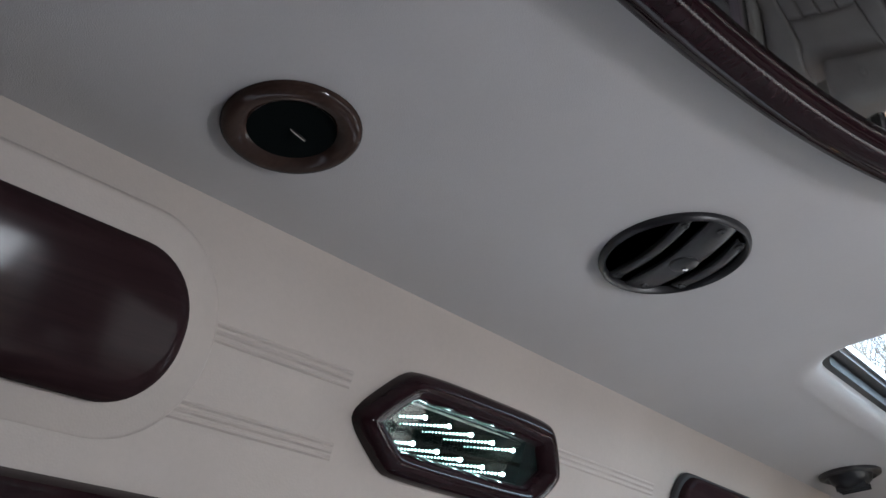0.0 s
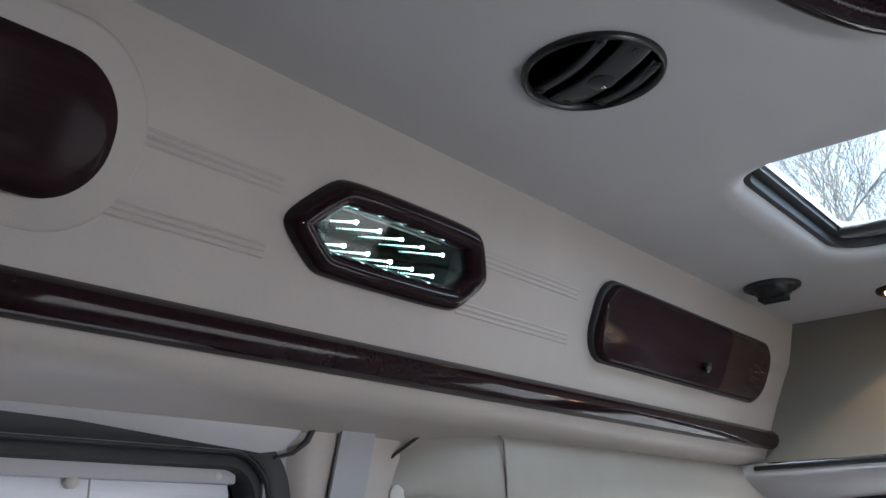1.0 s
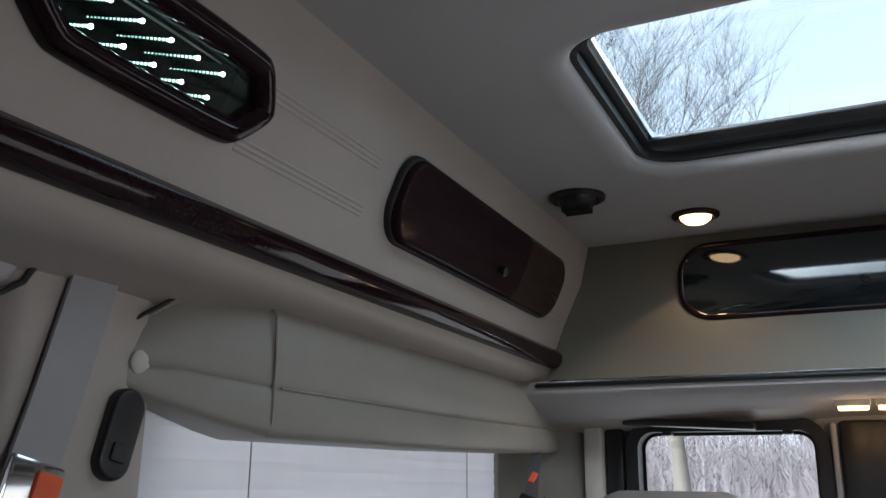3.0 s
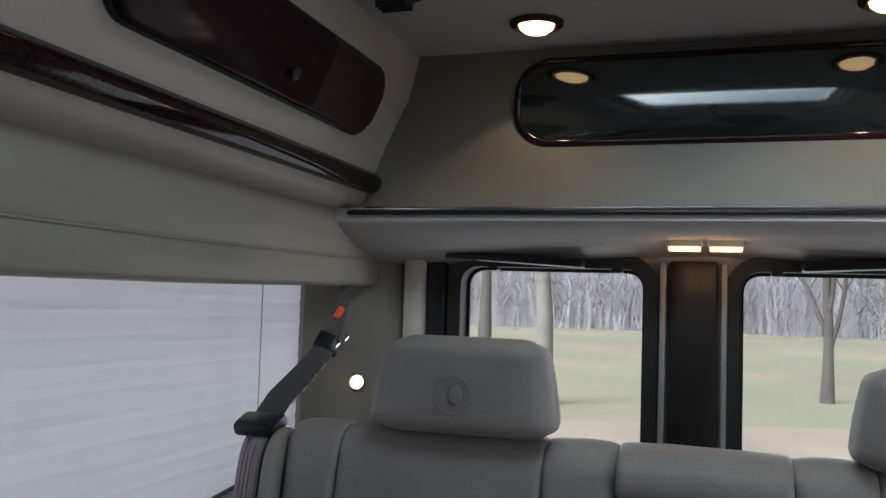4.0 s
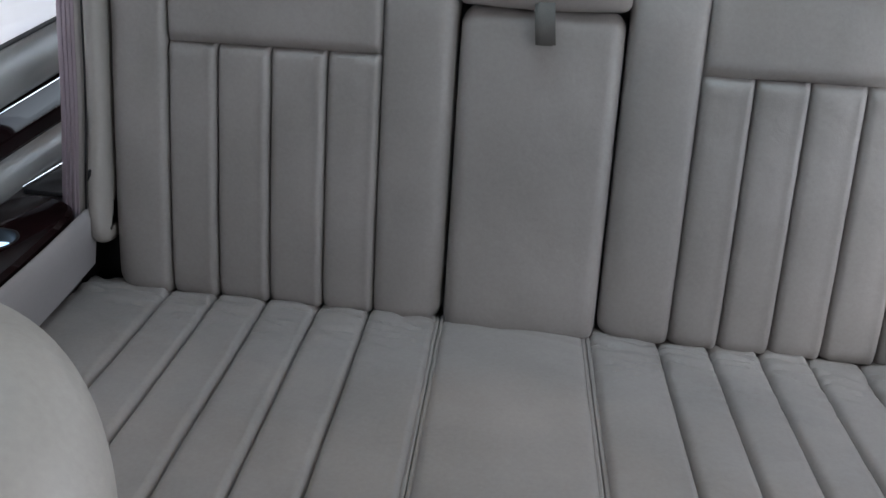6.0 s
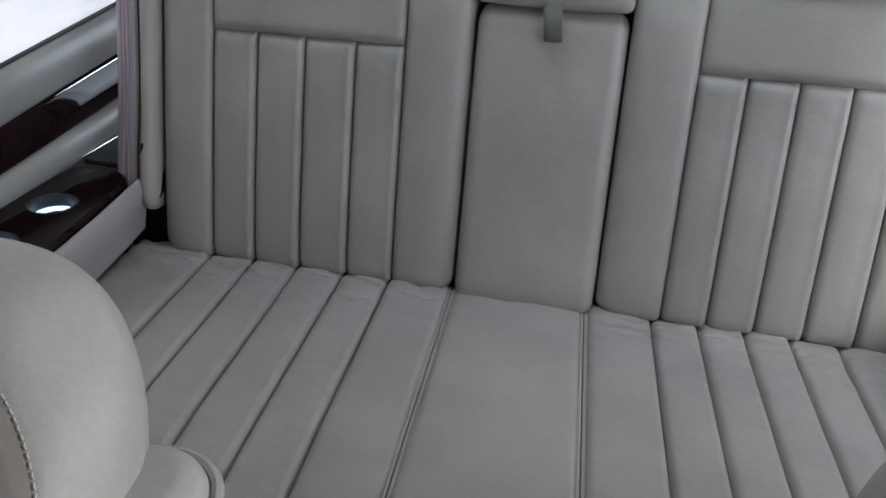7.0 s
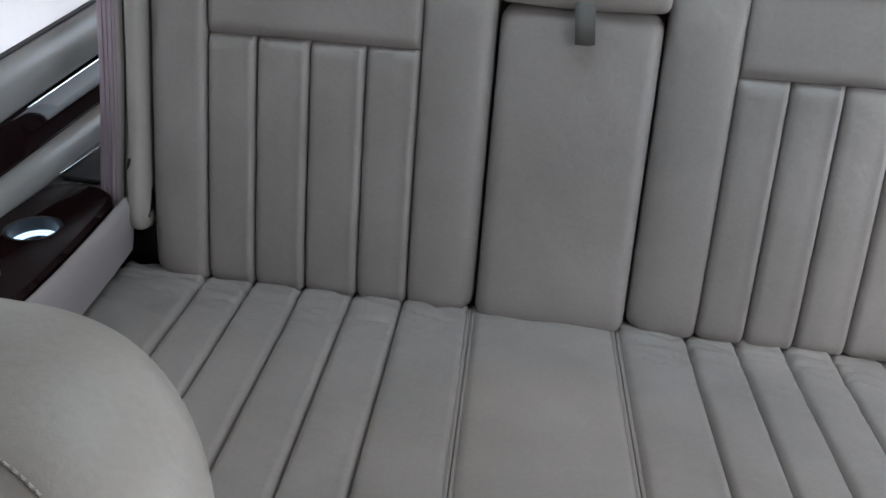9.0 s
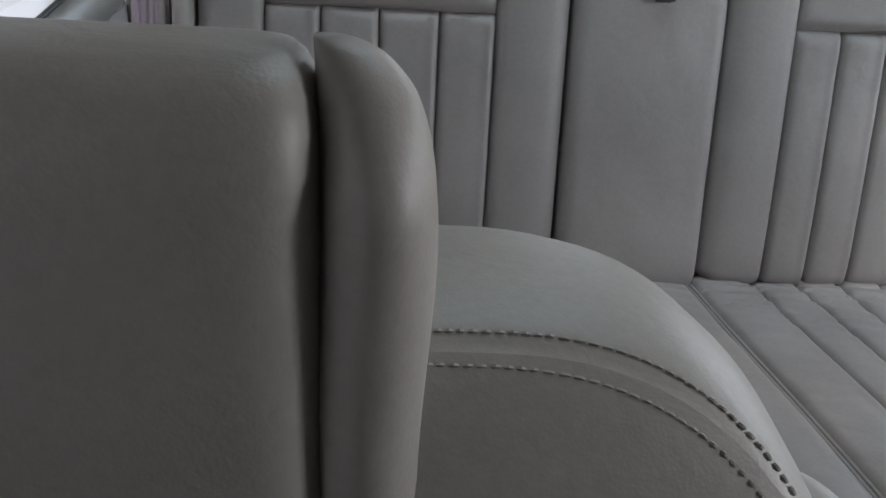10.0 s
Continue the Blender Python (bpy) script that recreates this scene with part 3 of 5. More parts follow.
# oval cabinet door
def wall_cabinet(m):
    e = thing("wall_cabinet", "dark glossy wooden wall cabinet with rounded ends", "cabinet", "wall cabinets")
    part("surround", pillow(rounded(0.70, 0.200, 0.098, 12), 0.006, 0.0055, 5), CREAM, e, "puffed cream vinyl surround")
    part("door", pillow(rounded(0.62, 0.135, 0.064, 12), 0.034, 0.020, 7, 0.004), WOODDOOR, e)
    e.matrix_world = m @ Matrix.Diagonal((1.0, 1.08, 1.0, 1))
    return e


wall_cabinet(on_wall(-1.657, 1.615))
wall_cabinet(on_right_wall(-1.657, 1.615))

# infinity mirror with light rows
OCT = [(0.178, 0.004), (0.150, 0.048), (0.128, 0.058), (-0.098, 0.058), (-0.125, 0.046), (-0.172, 0.002), (-0.172, -0.016), (-0.125, -0.050), (-0.105, -0.058), (0.118, -0.058), (0.140, -0.050), (0.176, -0.014)]


def fine(o):
    c = o[:]
    for _ in range(2):
        r = []
        for i in range(len(c)):
            p, q = c[i], c[(i + 1) % len(c)]
            r += [(0.78 * p[0] + 0.22 * q[0], 0.78 * p[1] + 0.22 * q[1]), (0.22 * p[0] + 0.78 * q[0], 0.22 * p[1] + 0.78 * q[1])]
        c = r
    return c


def infinity_mirror(m, side):
    e = thing("infinity_mirror", "eight-sided infinity mirror with white light rows in a dark wooden frame", "wall light", "infinity mirrors")
    oo = fine([(side * x, y) for x, y in OCT][::side])
    part("frame", ring_frame(oo, 0.031, 0.026, 10, -0.002), WOOD, e)
    inner = scaled_outline(oo, 0.0265)
    part("inner_rim", ring_frame(scaled_outline(oo, 0.0275), 0.004, 0.007, 6, -0.004), RUBBER, e, "thin dark inner rim")
    # a dark well behind the glass; shrinking glowing beads in its depth imitate the lights' reflections
    mouth = [(max(-0.110, min(0.110, x)), y * 0.94) for x, y in inner]
    part("backplate", loft([[(x, y, 0.0012) for x, y in scaled_outline(oo, 0.020)], [(x, y, 0.0012) for x, y in mouth]], True, False), TEALGLASS, e, "dark teal plate behind the glass")
    well = loft([[(x, y, 0.0012) for x, y in mouth], [(x, y - 0.010, -0.15) for x, y in mouth]], True, False)
    bmesh.ops.contextual_create(well, geom=[v for v in well.verts if v.co.z < -0.1])
    part("well", well, MATTBLACK, e, "dark teal well of the mirror")
    glass = part("glass", loft([[(x, y, 0.003) for x, y in inner], [(x, y, 0.005) for x, y in inner]]), MIRRORGLASS, e, "half-silvered front glass")
    glass.visible_shadow = False
    for yy, x0 in ((0.014, -0.066), (-0.016, -0.074)):
        for k in range(5):
            x, y = x0 + 0.0405 * k, yy - 0.0006 * k
            bm = bmesh.new()
            bmesh.ops.create_icosphere(bm, subdivisions=2, radius=0.0026, matrix=Matrix.Translation((side * x, y, -0.004)))
            led = part("led", bm, LED, e)
            dots = bmesh.new()
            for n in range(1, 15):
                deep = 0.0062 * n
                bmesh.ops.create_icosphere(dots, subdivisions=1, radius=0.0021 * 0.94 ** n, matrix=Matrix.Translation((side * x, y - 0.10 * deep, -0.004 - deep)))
            part("led_reflection", dots, LEDIMAGE, led, "row of ever dimmer mirrored lights")
    e.matrix_world = m @ Matrix.Diagonal((1.065, 1.12, 1.0, 1))
    return e


infinity_mirror(on_wall(-0.932, 1.609), 1)
infinity_mirror(on_right_wall(-0.932, 1.609), -1)


# rear wall cabinet: dark door and a paler fixed panel
def side_cabinet(m, side):
    e = thing("side_cabinet", "dark glossy wooden cabinet panel with a knob", "cabinet", "side cabinets")

    def turned(o):
        return [(side * x, y) for x, y in o][::side]

    o2 = turned(rounded(0.745, 0.128, (0.055, 0.040, 0.055, 0.055), 10))
    part("panel", pillow(o2, 0.018, 0.012, 6), WOODPALE, e, "paler brown wooden panel")
    o3 = turned([(x - 0.1225, y) for x, y in rounded(0.498, 0.126, (0.03, 0.040, 0.055, 0.03), 10)])
    part("door", pillow(o3, 0.027, 0.008, 7, 0.002), WOODDOOR, e)
    part("rim", ring_frame(scaled_outline(o2, -0.004), 0.010, 0.012, 6), RUBBER, e)
    part("knob", moved(disc_lathe([(0.007, 0.026), (0.006, 0.034), (0.010, 0.038), (0.010, 0.043), (0.006, 0.046)], 20), Matrix.Translation((side * 0.012, -0.022, 0))), BLACK, e)
    e.matrix_world = m @ Matrix.Diagonal((1.09, 1.12, 1.0, 1))
    return e


side_cabinet(on_wall(-0.010, 1.607), 1)
side_cabinet(on_right_wall(-0.010, 1.607), -1)

# twin stitched ribs along the wall
for y0, y1 in ((-1.36, -1.13), (-0.775, -0.475), (-2.6, -2.02), (0.34, 0.50)):
    for z in (1.634, 1.560):
        for dz in (-0.007, 0.0, 0.007):
            m = on_wall((y0 + y1) / 2, z + dz, -0.0016)
            bm = tube([((y0 - y1) / 2, 0, 0), (0, 0, 0), ((y1 - y0) / 2, 0, 0)], 0.0030, 8)
            r = tagged(obj("stitched_rib", bm, CREAM), "thin stitched rib in the cream vinyl wall", "seam", "wall seams")
            r.matrix_world = m

# ---------------------------------------------------------------- ceiling fixtures
def ceiling_speaker(x, y, r, turn):
    e = thing("ceiling_speaker", "round black ceiling speaker with broad slanting bars over a dished cone", "speaker", "ceiling speakers", (x, y, CEIL))
    part("rim", disc_lathe([(r, 0.0), (r, -0.003), (r * 0.985, -0.007), (r * 0.95, -0.009), (r * 0.92, -0.007), (r * 0.90, 0.0), (r * 0.88, 0.008)], 64), BLACK, e)
    part("cone", disc_lathe([(r * 0.90, 0.004), (r * 0.7, 0.007), (r * 0.3, 0.0085), (0.001, 0.0085)], 48), RUBBER, e)
    # each bar is a shallow arched strip across the dish
    for off, wide in ((-0.42, 0.075), (0.10, 0.23), (0.60, 0.085)):
        half = math.sqrt(0.90 ** 2 - (abs(off) + 0.02) ** 2) * r
        rings = []
        for t in np.linspace(-1, 1, 15):
            drop = -0.001 - 0.006 * (1 - t * t)
            cy = off * r + 0.05 * r * (1 - t * t)
            rings.append([(half * t, cy + wide * r * math.cos(a), drop - 0.0035 * math.sin(a)) for a in [math.pi * q / 8 for q in range(9)]] + [(half * t, cy - wide * r, drop + 0.004), (half * t, cy + wide * r, drop + 0.004)])
        bar = part("bar", loft(rings), BLACK, e)
        for sx in (-1, 1):
            part("screw", moved(disc_lathe([(0.0050, 0.002), (0.0050, -0.0046), (0.0030, -0.0052), (0.001, -0.0040)], 16), Matrix.Translation((sx * half * 0.86, off * r + 0.013 * r, -0.0025))), RUBBER, bar)
    part("hub", moved(disc_lathe([(0.018, -0.006), (0.016, -0.0115), (0.009, -0.0140), (0.001, -0.0145)], 28), Matrix.Translation((-0.02 * r, 0.16 * r, 0))), BLACK, e, "small domed hub")
    part("indicator", moved(disc_lathe([(0.0035, -0.013), (0.0032, -0.0155), (0.001, -0.0165)], 14), Matrix.Translation((-0.05 * r, 0.20 * r, 0))), CHROME, e, "bright pin")
    e.rotation_euler = (0, 0, turn)
    return e


ceiling_speaker(-0.345, -0.914, 0.086, radians(-21))
ceiling_speaker(0.345, -0.914, 0.086, radians(201))

# round wooden ceiling lamp, unlit
cl = thing("ceiling_lamp", "round brown wooden ceiling lamp, unlit, with dark lens", "lamp", "ceiling lamps", (-0.482, -1.360, CEIL))
part("ring", disc_lathe([(0.063, 0.0), (0.063, -0.003), (0.060, -0.007), (0.054, -0.009), (0.047, -0.008), (0.041, -0.004), (0.037, 0.002), (0.0365, 0.004)], 48), WOODPALE, cl)
part("lens", disc_lathe([(0.040, -0.003), (0.030, -0.002), (0.015, -0.001), (0.001, 0.001)], 32), MATTBLACK, cl, "dark glass lens")
part("pin", tube([(0, -0.004, 0.001), (0.004, 0.004, -0.006), (0.006, 0.012, -0.010)], 0.0022, 8), CHROME, cl)

# small black vents by the roof window
for s in (-1, 1):
    e = thing("roof_vent", "small round black swivel vent in the ceiling", "vent", "roof vents", (s * 0.527, 0.165, CEIL))
    part("collar", disc_lathe([(0.062, 0.0), (0.061, -0.006), (0.052, -0.010), (0.044, -0.006), (0.042, 0.0)], 36), BLACK, e)
    part("ball", disc_lathe([(0.044, -0.004), (0.040, -0.018), (0.028, -0.028), (0.012, -0.032), (0.001, -0.033)], 32), BLACK, e)
    for k in (-0.016, 0.0, 0.016):
        part("vane", box(-0.03, 0.03, k - 0.0015, k + 0.0015, -0.036, -0.024, 0.001), RUBBER, e)

# lit downlights near the rear wall
for s in (-1, 1):
    e = thing("downlight", "lit warm downlight in a brown ceiling ring", "lamp", "downlights", (s * 0.315, 0.395, CEIL))
    part("ring", disc_lathe([(0.054, 0.0), (0.053, -0.006), (0.044, -0.011), (0.037, -0.007), (0.035, 0.0)], 40), WOODPALE, e)
    part("bulb", disc_lathe([(0.036, -0.002), (0.034, -0.012), (0.024, -0.020), (0.010, -0.024), (0.001, -0.0245)], 32), WARM, e, "glowing domed lens")
    sp = bpy.data.lights.new("downlight_beam", 'SPOT')
    sp.energy, sp.color, sp.spot_size, sp.spot_blend, sp.shadow_soft_size = 1.0, (1.0, 0.66, 0.34), radians(105), 0.25, 0.012
    so = new("downlight_beam", sp)
    so.matrix_world = look((s * 0.315, 0.395, CEIL - 0.030), (s * 0.315, 0.46, 0.6))

# pair of lit lamps in the rear header
for x in (-0.034, 0.048):
    e = thing("header_lamp", "lit rectangular warm lamp in the rear header", "lamp", "header lamps", (x, 0.60, 1.336))
    part("body", box(-0.036, 0.036, -0.020, 0.022, -0.004, 0.030, 0.004), PALETRIM, e)
    part("lens", box(-0.032, 0.032, -0.018, 0.016, -0.012, -0.003, 0.003), WARMSOFT, e, "glowing ribbed lens")
    pl = bpy.data.lights.new("header_light", 'POINT')
    pl.energy, pl.color, pl.shadow_soft_size = 0.06, (1.0, 0.62, 0.32), 0.02
    po = new("header_light", pl)
    po.location = (x, 0.585, 1.305)

# oval mirror console overhead
cm = thing("ceiling_mirror", "large oval ceiling mirror in a dark wooden frame", "mirror", at=(0, -1.50, CEIL))
ell = [(0.192 * math.cos(a), 0.74 * math.sin(a)) for a in [2 * math.pi * k / 96 for k in range(96)]]
part("frame", moved(ring_frame(ell, 0.046, 0.030, 12), Matrix.Rotation(math.pi, 4, 'Y')), WOOD, cm)
part("glass", moved(pillow(scaled_outline(ell, 0.036), 0.012, 0.004, 3), Matrix.Rotation(math.pi, 4, 'Y')), MIRROR, cm, "mirror glass")

# smoked panel on the rear wall of the raised roof
rp = thing("smoked_panel", "dark glossy panel with rounded ends on the rear roof wall", "panel")
ro = rounded(0.80, 0.185, 0.075, 12)
part("frame", ring_frame(scaled_outline(ro, -0.006), 0.022, 0.016, 8), WOOD, rp)
part("face", pillow(scaled_outline(ro, 0.006), 0.014, 0.003, 3), PANELGLOSS, rp)
part("knob", moved(disc_lathe([(0.010, 0.012), (0.010, 0.022), (0.006, 0.026), (0.001, 0.027)], 20), Matrix.Translation((0.005, -0.030, 0))), BLACK, rp)
rp.matrix_world = Matrix.Translation((0.015, 0.545, 1.632)) @ Euler((radians(90 - 1.3), 0, 0)).to_matrix().to_4x4()

# ---------------------------------------------------------------- left side: door window, shades, valance, pillar
def pleated(name, x, y0, y1, z0, z1, pitch, label, fold=0.0011):
    """A pleated window shade hanging in the plane of x."""
    e = thing(name, label, "window shade", "pleated shades", (x, (y0 + y1) / 2, z0))
    n = int((z1 - z0) / pitch)
    rows = []
    for i in range(2 * n + 1):
        z = z1 - (z1 - z0) * i / (2 * n)
        dx = fold if i % 2 else -fold
        rows.append([(x + dx + 0.0012 * math.sin(7 * y + i), y, z) for y in np.linspace(y0, y1, 9)])
    bm = loft(rows, False, False)
    part("cloth", at_parent(bm, e), SHADE, e, angle=20)
    sgn = -1 if x < 0 else 1
    part("head_rail", at_parent(box(x - 0.014, x + 0.012, y0 - 0.004, y1 + 0.004, z1 - 0.002, z1 + 0.022, 0.003), e), PANELGREY, e)
    for k in (0.2, 0.8):
        yy = y0 + (y1 - y0) * k
        part("cord", at_parent(tube([(x - sgn * 0.009, yy, z1), (x - sgn * 0.009, yy + 0.003, (z0 + z1) / 2), (x - sgn * 0.009, yy, z0)], 0.0012, 6), e), GREYTRIM, e)
    return e


pleated("pleated_shade", -0.892, -2.0, -1.005, 0.80, 1.314, 0.030, "white pleated shade over the sliding door window", 0.0018)
pleated("pleated_shade", -0.872, -0.735, 0.60, 0.740, 1.30, 0.028, "white pleated shade over the rear side window", 0.0013)

# black frame of the door window
e = thing("door_window_frame", "black rubber and plastic frame round the door window", "window frame", at=(-0.86, -1.52, 0.80))
fo = [(y - 1.52, z + 1.06) for y, z in rounded(1.20, 0.668, 0.105, 12)]


def ring_yz(o, d0, d1, xs):
    a, b = scaled_outline(o, d0), scaled_outline(o, d1)
    bm = loft([[(xs[0], y, z) for y, z in a], [(xs[1], y, z) for y, z in scaled_outline(o, (d0 * 2 + d1) / 3)], [(xs[1], y, z) for y, z in scaled_outline(o, (d0 + 2 * d1) / 3)], [(xs[2], y, z) for y, z in b]], True, False)
    return bm


for dd, mm, nm in (((0.0, 0.040, (-0.868, -0.849, -0.857)), RUBBER, "outer_frame"), ((0.040, 0.047, (-0.861, -0.855, -0.862)), RUBBER, "seal"), ((0.046, 0.068, (-0.866, -0.864, -0.902)), RUBBER, "inner_frame")):
    bm = ring_yz(fo, dd[0], dd[1], dd[2])
    bm = moved(bm, Matrix.Translation((0.86, 1.52, -0.80)))
    part(nm, bm, mm, e)
for y, z in ((-1.030, 1.322), (-1.225, 1.308), (-1.41, 1.324)):
    part("clip", moved(disc_lathe([(0.008, -0.004), (0.008, 0.006), (0.005, 0.009), (0.001, 0.010)], 16), Matrix.Translation((-0.888 + 0.86, y + 1.52, z - 0.80)) @ Matrix.Rotation(math.pi / 2, 4, 'Y')), PALETRIM, e)

win = [(y - 1.52, z + 1.06) for y, z in rounded(0.93, 0.475, 0.05, 10)]
hull = [(y - 1.52, z + 1.06) for y, z in rounded(1.18, 0.62, 0.02, 10)]
bm = loft([[(xx, y, z) for y, z in o] for xx, o in ((-0.912, hull), (-0.905, win), (-0.930, win), (-0.934, hull))], True, False)
part("outer_glass_frame", moved(bm, Matrix.Translation((0.86, 1.52, -0.80))), BLACK, e, "black frame of the glass behind the shade")

# grey panel above the door window, with rounded end
rings = []
for y, zb in ((-2.9, 1.395), (-2.2, 1.39), (-1.5, 1.374), (-1.25, 1.366), (-1.08, 1.352), (-0.99, 1.345), (-0.955, 1.350), (-0.930, 1.364), (-0.917, 1.385), (-0.914, 1.402)):
    zb += 0.006
    zt = max(zb + 0.004, 1.408)
    rings.append([(-0.862, y, zb + 0.003), (-0.846, y, zb), (-0.838, y, zb + 0.3 * (zt - zb)), (-0.834, y, zb + 0.7 * (zt - zb)), (-0.836, y, zt), (-0.862, y, zt)])
tagged(obj("door_header_panel", loft(rings), PANELGREY), "smooth pale grey panel above the door window, with a rounded end", "trim panel")
slot = [(-0.846, -0.965, 1.346), (-0.842, -0.938, 1.353), (-0.838, -0.916, 1.370), (-0.834, -0.905, 1.395), (-0.832, -0.902, 1.412)]
tagged(obj("panel_gap", tube(slot, [0.002, 0.003, 0.004, 0.005, 0.005], 8), RUBBER), "dark curved gap round the end of the grey panel", "seam")
tagged(obj("grab_strip", moved(box(-0.10, 0.10, -0.006, 0.006, -0.007, 0.007, 0.003), pose(-0.826, -1.46, 1.400, 0, 0, 90)), GREYTRIM), "thin grey strip above the door window", "trim strip")

# pillar between the side windows
prof = [(-0.862, -0.935), (-0.842, -0.920), (-0.836, -0.90), (-0.834, -0.80), (-0.838, -0.73), (-0.848, -0.705), (-0.862, -0.70)]
bm = loft([[(x, y, z) for x, y in prof] for z in (0.5, 0.9, 1.2, 1.41)])
setting(obj("trim_pillar_left", bm, CREAM), "cream vinyl pillar between the side windows", "trim")
belt = thing("pillar_belt", "grey seat belt hanging on the pillar with a chrome latch", "seat belt", at=(-0.83, -0.86, 1.30))
bm = loft([[(-0.829, -0.905 + dy, z), (-0.829, -0.838 + dy, z), (-0.824, -0.838 + dy, z), (-0.824, -0.905 + dy, z)] for z, dy in ((1.425, 0.052), (1.35, 0.034), (1.25, 0.010), (1.165, -0.012))])
part("webbing", at_parent(bm, belt), GREYTRIM, belt)
part("latch", at_parent(moved(box(-0.006, 0.006, -0.036, 0.036, -0.030, 0.034, 0.005), pose(-0.820, -0.888, 1.145, -14, 0, 0)), belt), CHROME, belt, "chrome latch plate")
part("label", at_parent(moved(box(-0.003, 0.003, -0.017, 0.017, -0.020, 0.020, 0.003), pose(-0.8125, -0.873, 1.145, -14, 0, 0)), belt), ORANGE, belt, "orange release label")
part("guide", at_parent(moved(box(-0.008, 0.008, -0.034, 0.034, -0.014, 0.014, 0.006), pose(-0.820, -0.905, 1.090, -14, 0, 0)), belt), BLACK, belt)
hd = thing("belt_adjuster", "black oval belt height adjuster on the pillar", "belt adjuster", at=(-0.834, -0.765, 1.212))
bm = moved(pillow(rounded(0.052, 0.112, 0.025, 8), 0.014, 0.006, 5), Matrix(((0, 0, 1, 0), (1, 0, 0, 0), (0, 1, 0, 0), (0, 0, 0, 1))))
part("body", bm, BLACK, hd)
part("button", moved(box(0.010, 0.018, -0.012, 0.012, -0.034, -0.012, 0.003), Matrix.Identity(4)), RUBBER, hd)
hd.rotation_euler = (radians(-14), 0, 0)


# padded valance over the rear side window
def valance(s):
    e = thing("window_valance", "padded grey-green vinyl valance above the side shade", "valance", "valances", (s * 0.85, 0, 1.22))
    ys = [-0.790, -0.775, -0.735, -0.690, -0.60, -0.555, -0.54, 0.0, 0.50, 0.690]
    xs = [-0.853, -0.848, -0.832, -0.812, -0.778, -0.764, -0.760, -0.758, -0.758, -0.756]
    zt = [1.308, 1.328, 1.362, 1.396, 1.408, 1.412, 1.414, 1.412, 1.412, 1.412]
    zb = [1.286, 1.276, 1.262, 1.248, 1.226, 1.218, 1.216, 1.220, 1.230, 1.236]
    rings = []
    for y, x, a, b in zip(ys, xs, zt, zb):
        h = a - b
        line = [(-0.864, a), (x - 0.030 * (x + 0.864) / 0.1, a - 0.004), (x - 0.014, a - 0.06 * h), (x - 0.006, a - 0.16 * h), (x + 0.001, a - 0.40 * h), (x + 0.002, a - 0.61 * h), (x - 0.003, a - 0.645 * h), (x + 0.003, a - 0.68 * h), (x + 0.003, b + 0.06 * h), (x - 0.001, b + 0.015 * h), (x - 0.010, b), (-0.864, b)]
        rings.append([(-s * px, y, pz) for px, pz in line])
    part("body", at_parent(loft(rings), e), VALVINYL, e, angle=50)
    part("piping", at_parent(tube([(-s * (xs[i] + 0.001), ys[i], zt[i] - 0.645 * (zt[i] - zb[i])) for i in range(6, 10)], 0.0022, 6), e), VALVINYL, e)
    part("end_seam", at_parent(tube([(-s * (-0.764 + k[0]), -0.555, k[1]) for k in ((-0.02, 1.412), (0.001, 1.39), (0.004, 1.33), (0.003, 1.24), (-0.004, 1.218))], 0.0025, 6), e), VALVINYL, e)
    gap = [(-0.856, -0.795, 1.292)] + [(xs[i] - 0.004, ys[i] - 0.004, zt[i] + 0.002) for i in range(5)]
    part("gap_line", at_parent(tube([(-s * x, y, z) for x, y, z in gap], 0.0028, 6), e), RUBBER, e)
    part("button", at_parent(moved(disc_lathe([(0.016, -0.004), (0.016, 0.008), (0.011, 0.012), (0.001, 0.013)], 24), Matrix.Translation((s * 0.840, -0.738, 1.302)) @ Matrix.Rotation(-s * math.pi / 2, 4, 'Y')), e), PALETRIM, e)
    return e


valance(-1)
valance(1)

# ---------------------------------------------------------------- side consoles
def holed_plate(outline, holes, z0, z1):
    """A plate with round holes, its rim bevelled."""
    bm = bmesh.new()
    loops = [scaled_outline(outline, 0.006)] + holes
    rows = []
    for k, o in enumerate(loops):
        vs = [bm.verts.new((x, y, z1)) for x, y in o]
        rows.append(vs)
        for v, w in zip(vs, vs[1:] + vs[:1]):
            bm.edges.new((v, w))
    bmesh.ops.triangle_fill(bm, edges=bm.edges[:], use_beauty=True, normal=(0, 0, 1))
    for k, (o, vs) in enumerate(zip(loops, rows)):
        low = outline if k == 0 else o
        zs = [(low, z1 - 0.006 if k == 0 else z1 - 0.002), (low, z0)]
        for q, z in zs:
            nv = [bm.verts.new((x, y, z)) for x, y in q]
            for n in range(len(nv)):
                m_ = (n + 1) % len(nv)
                bm.faces.new((vs[n], nv[n], nv[m_], vs[m_]))
            vs = nv
    return bm


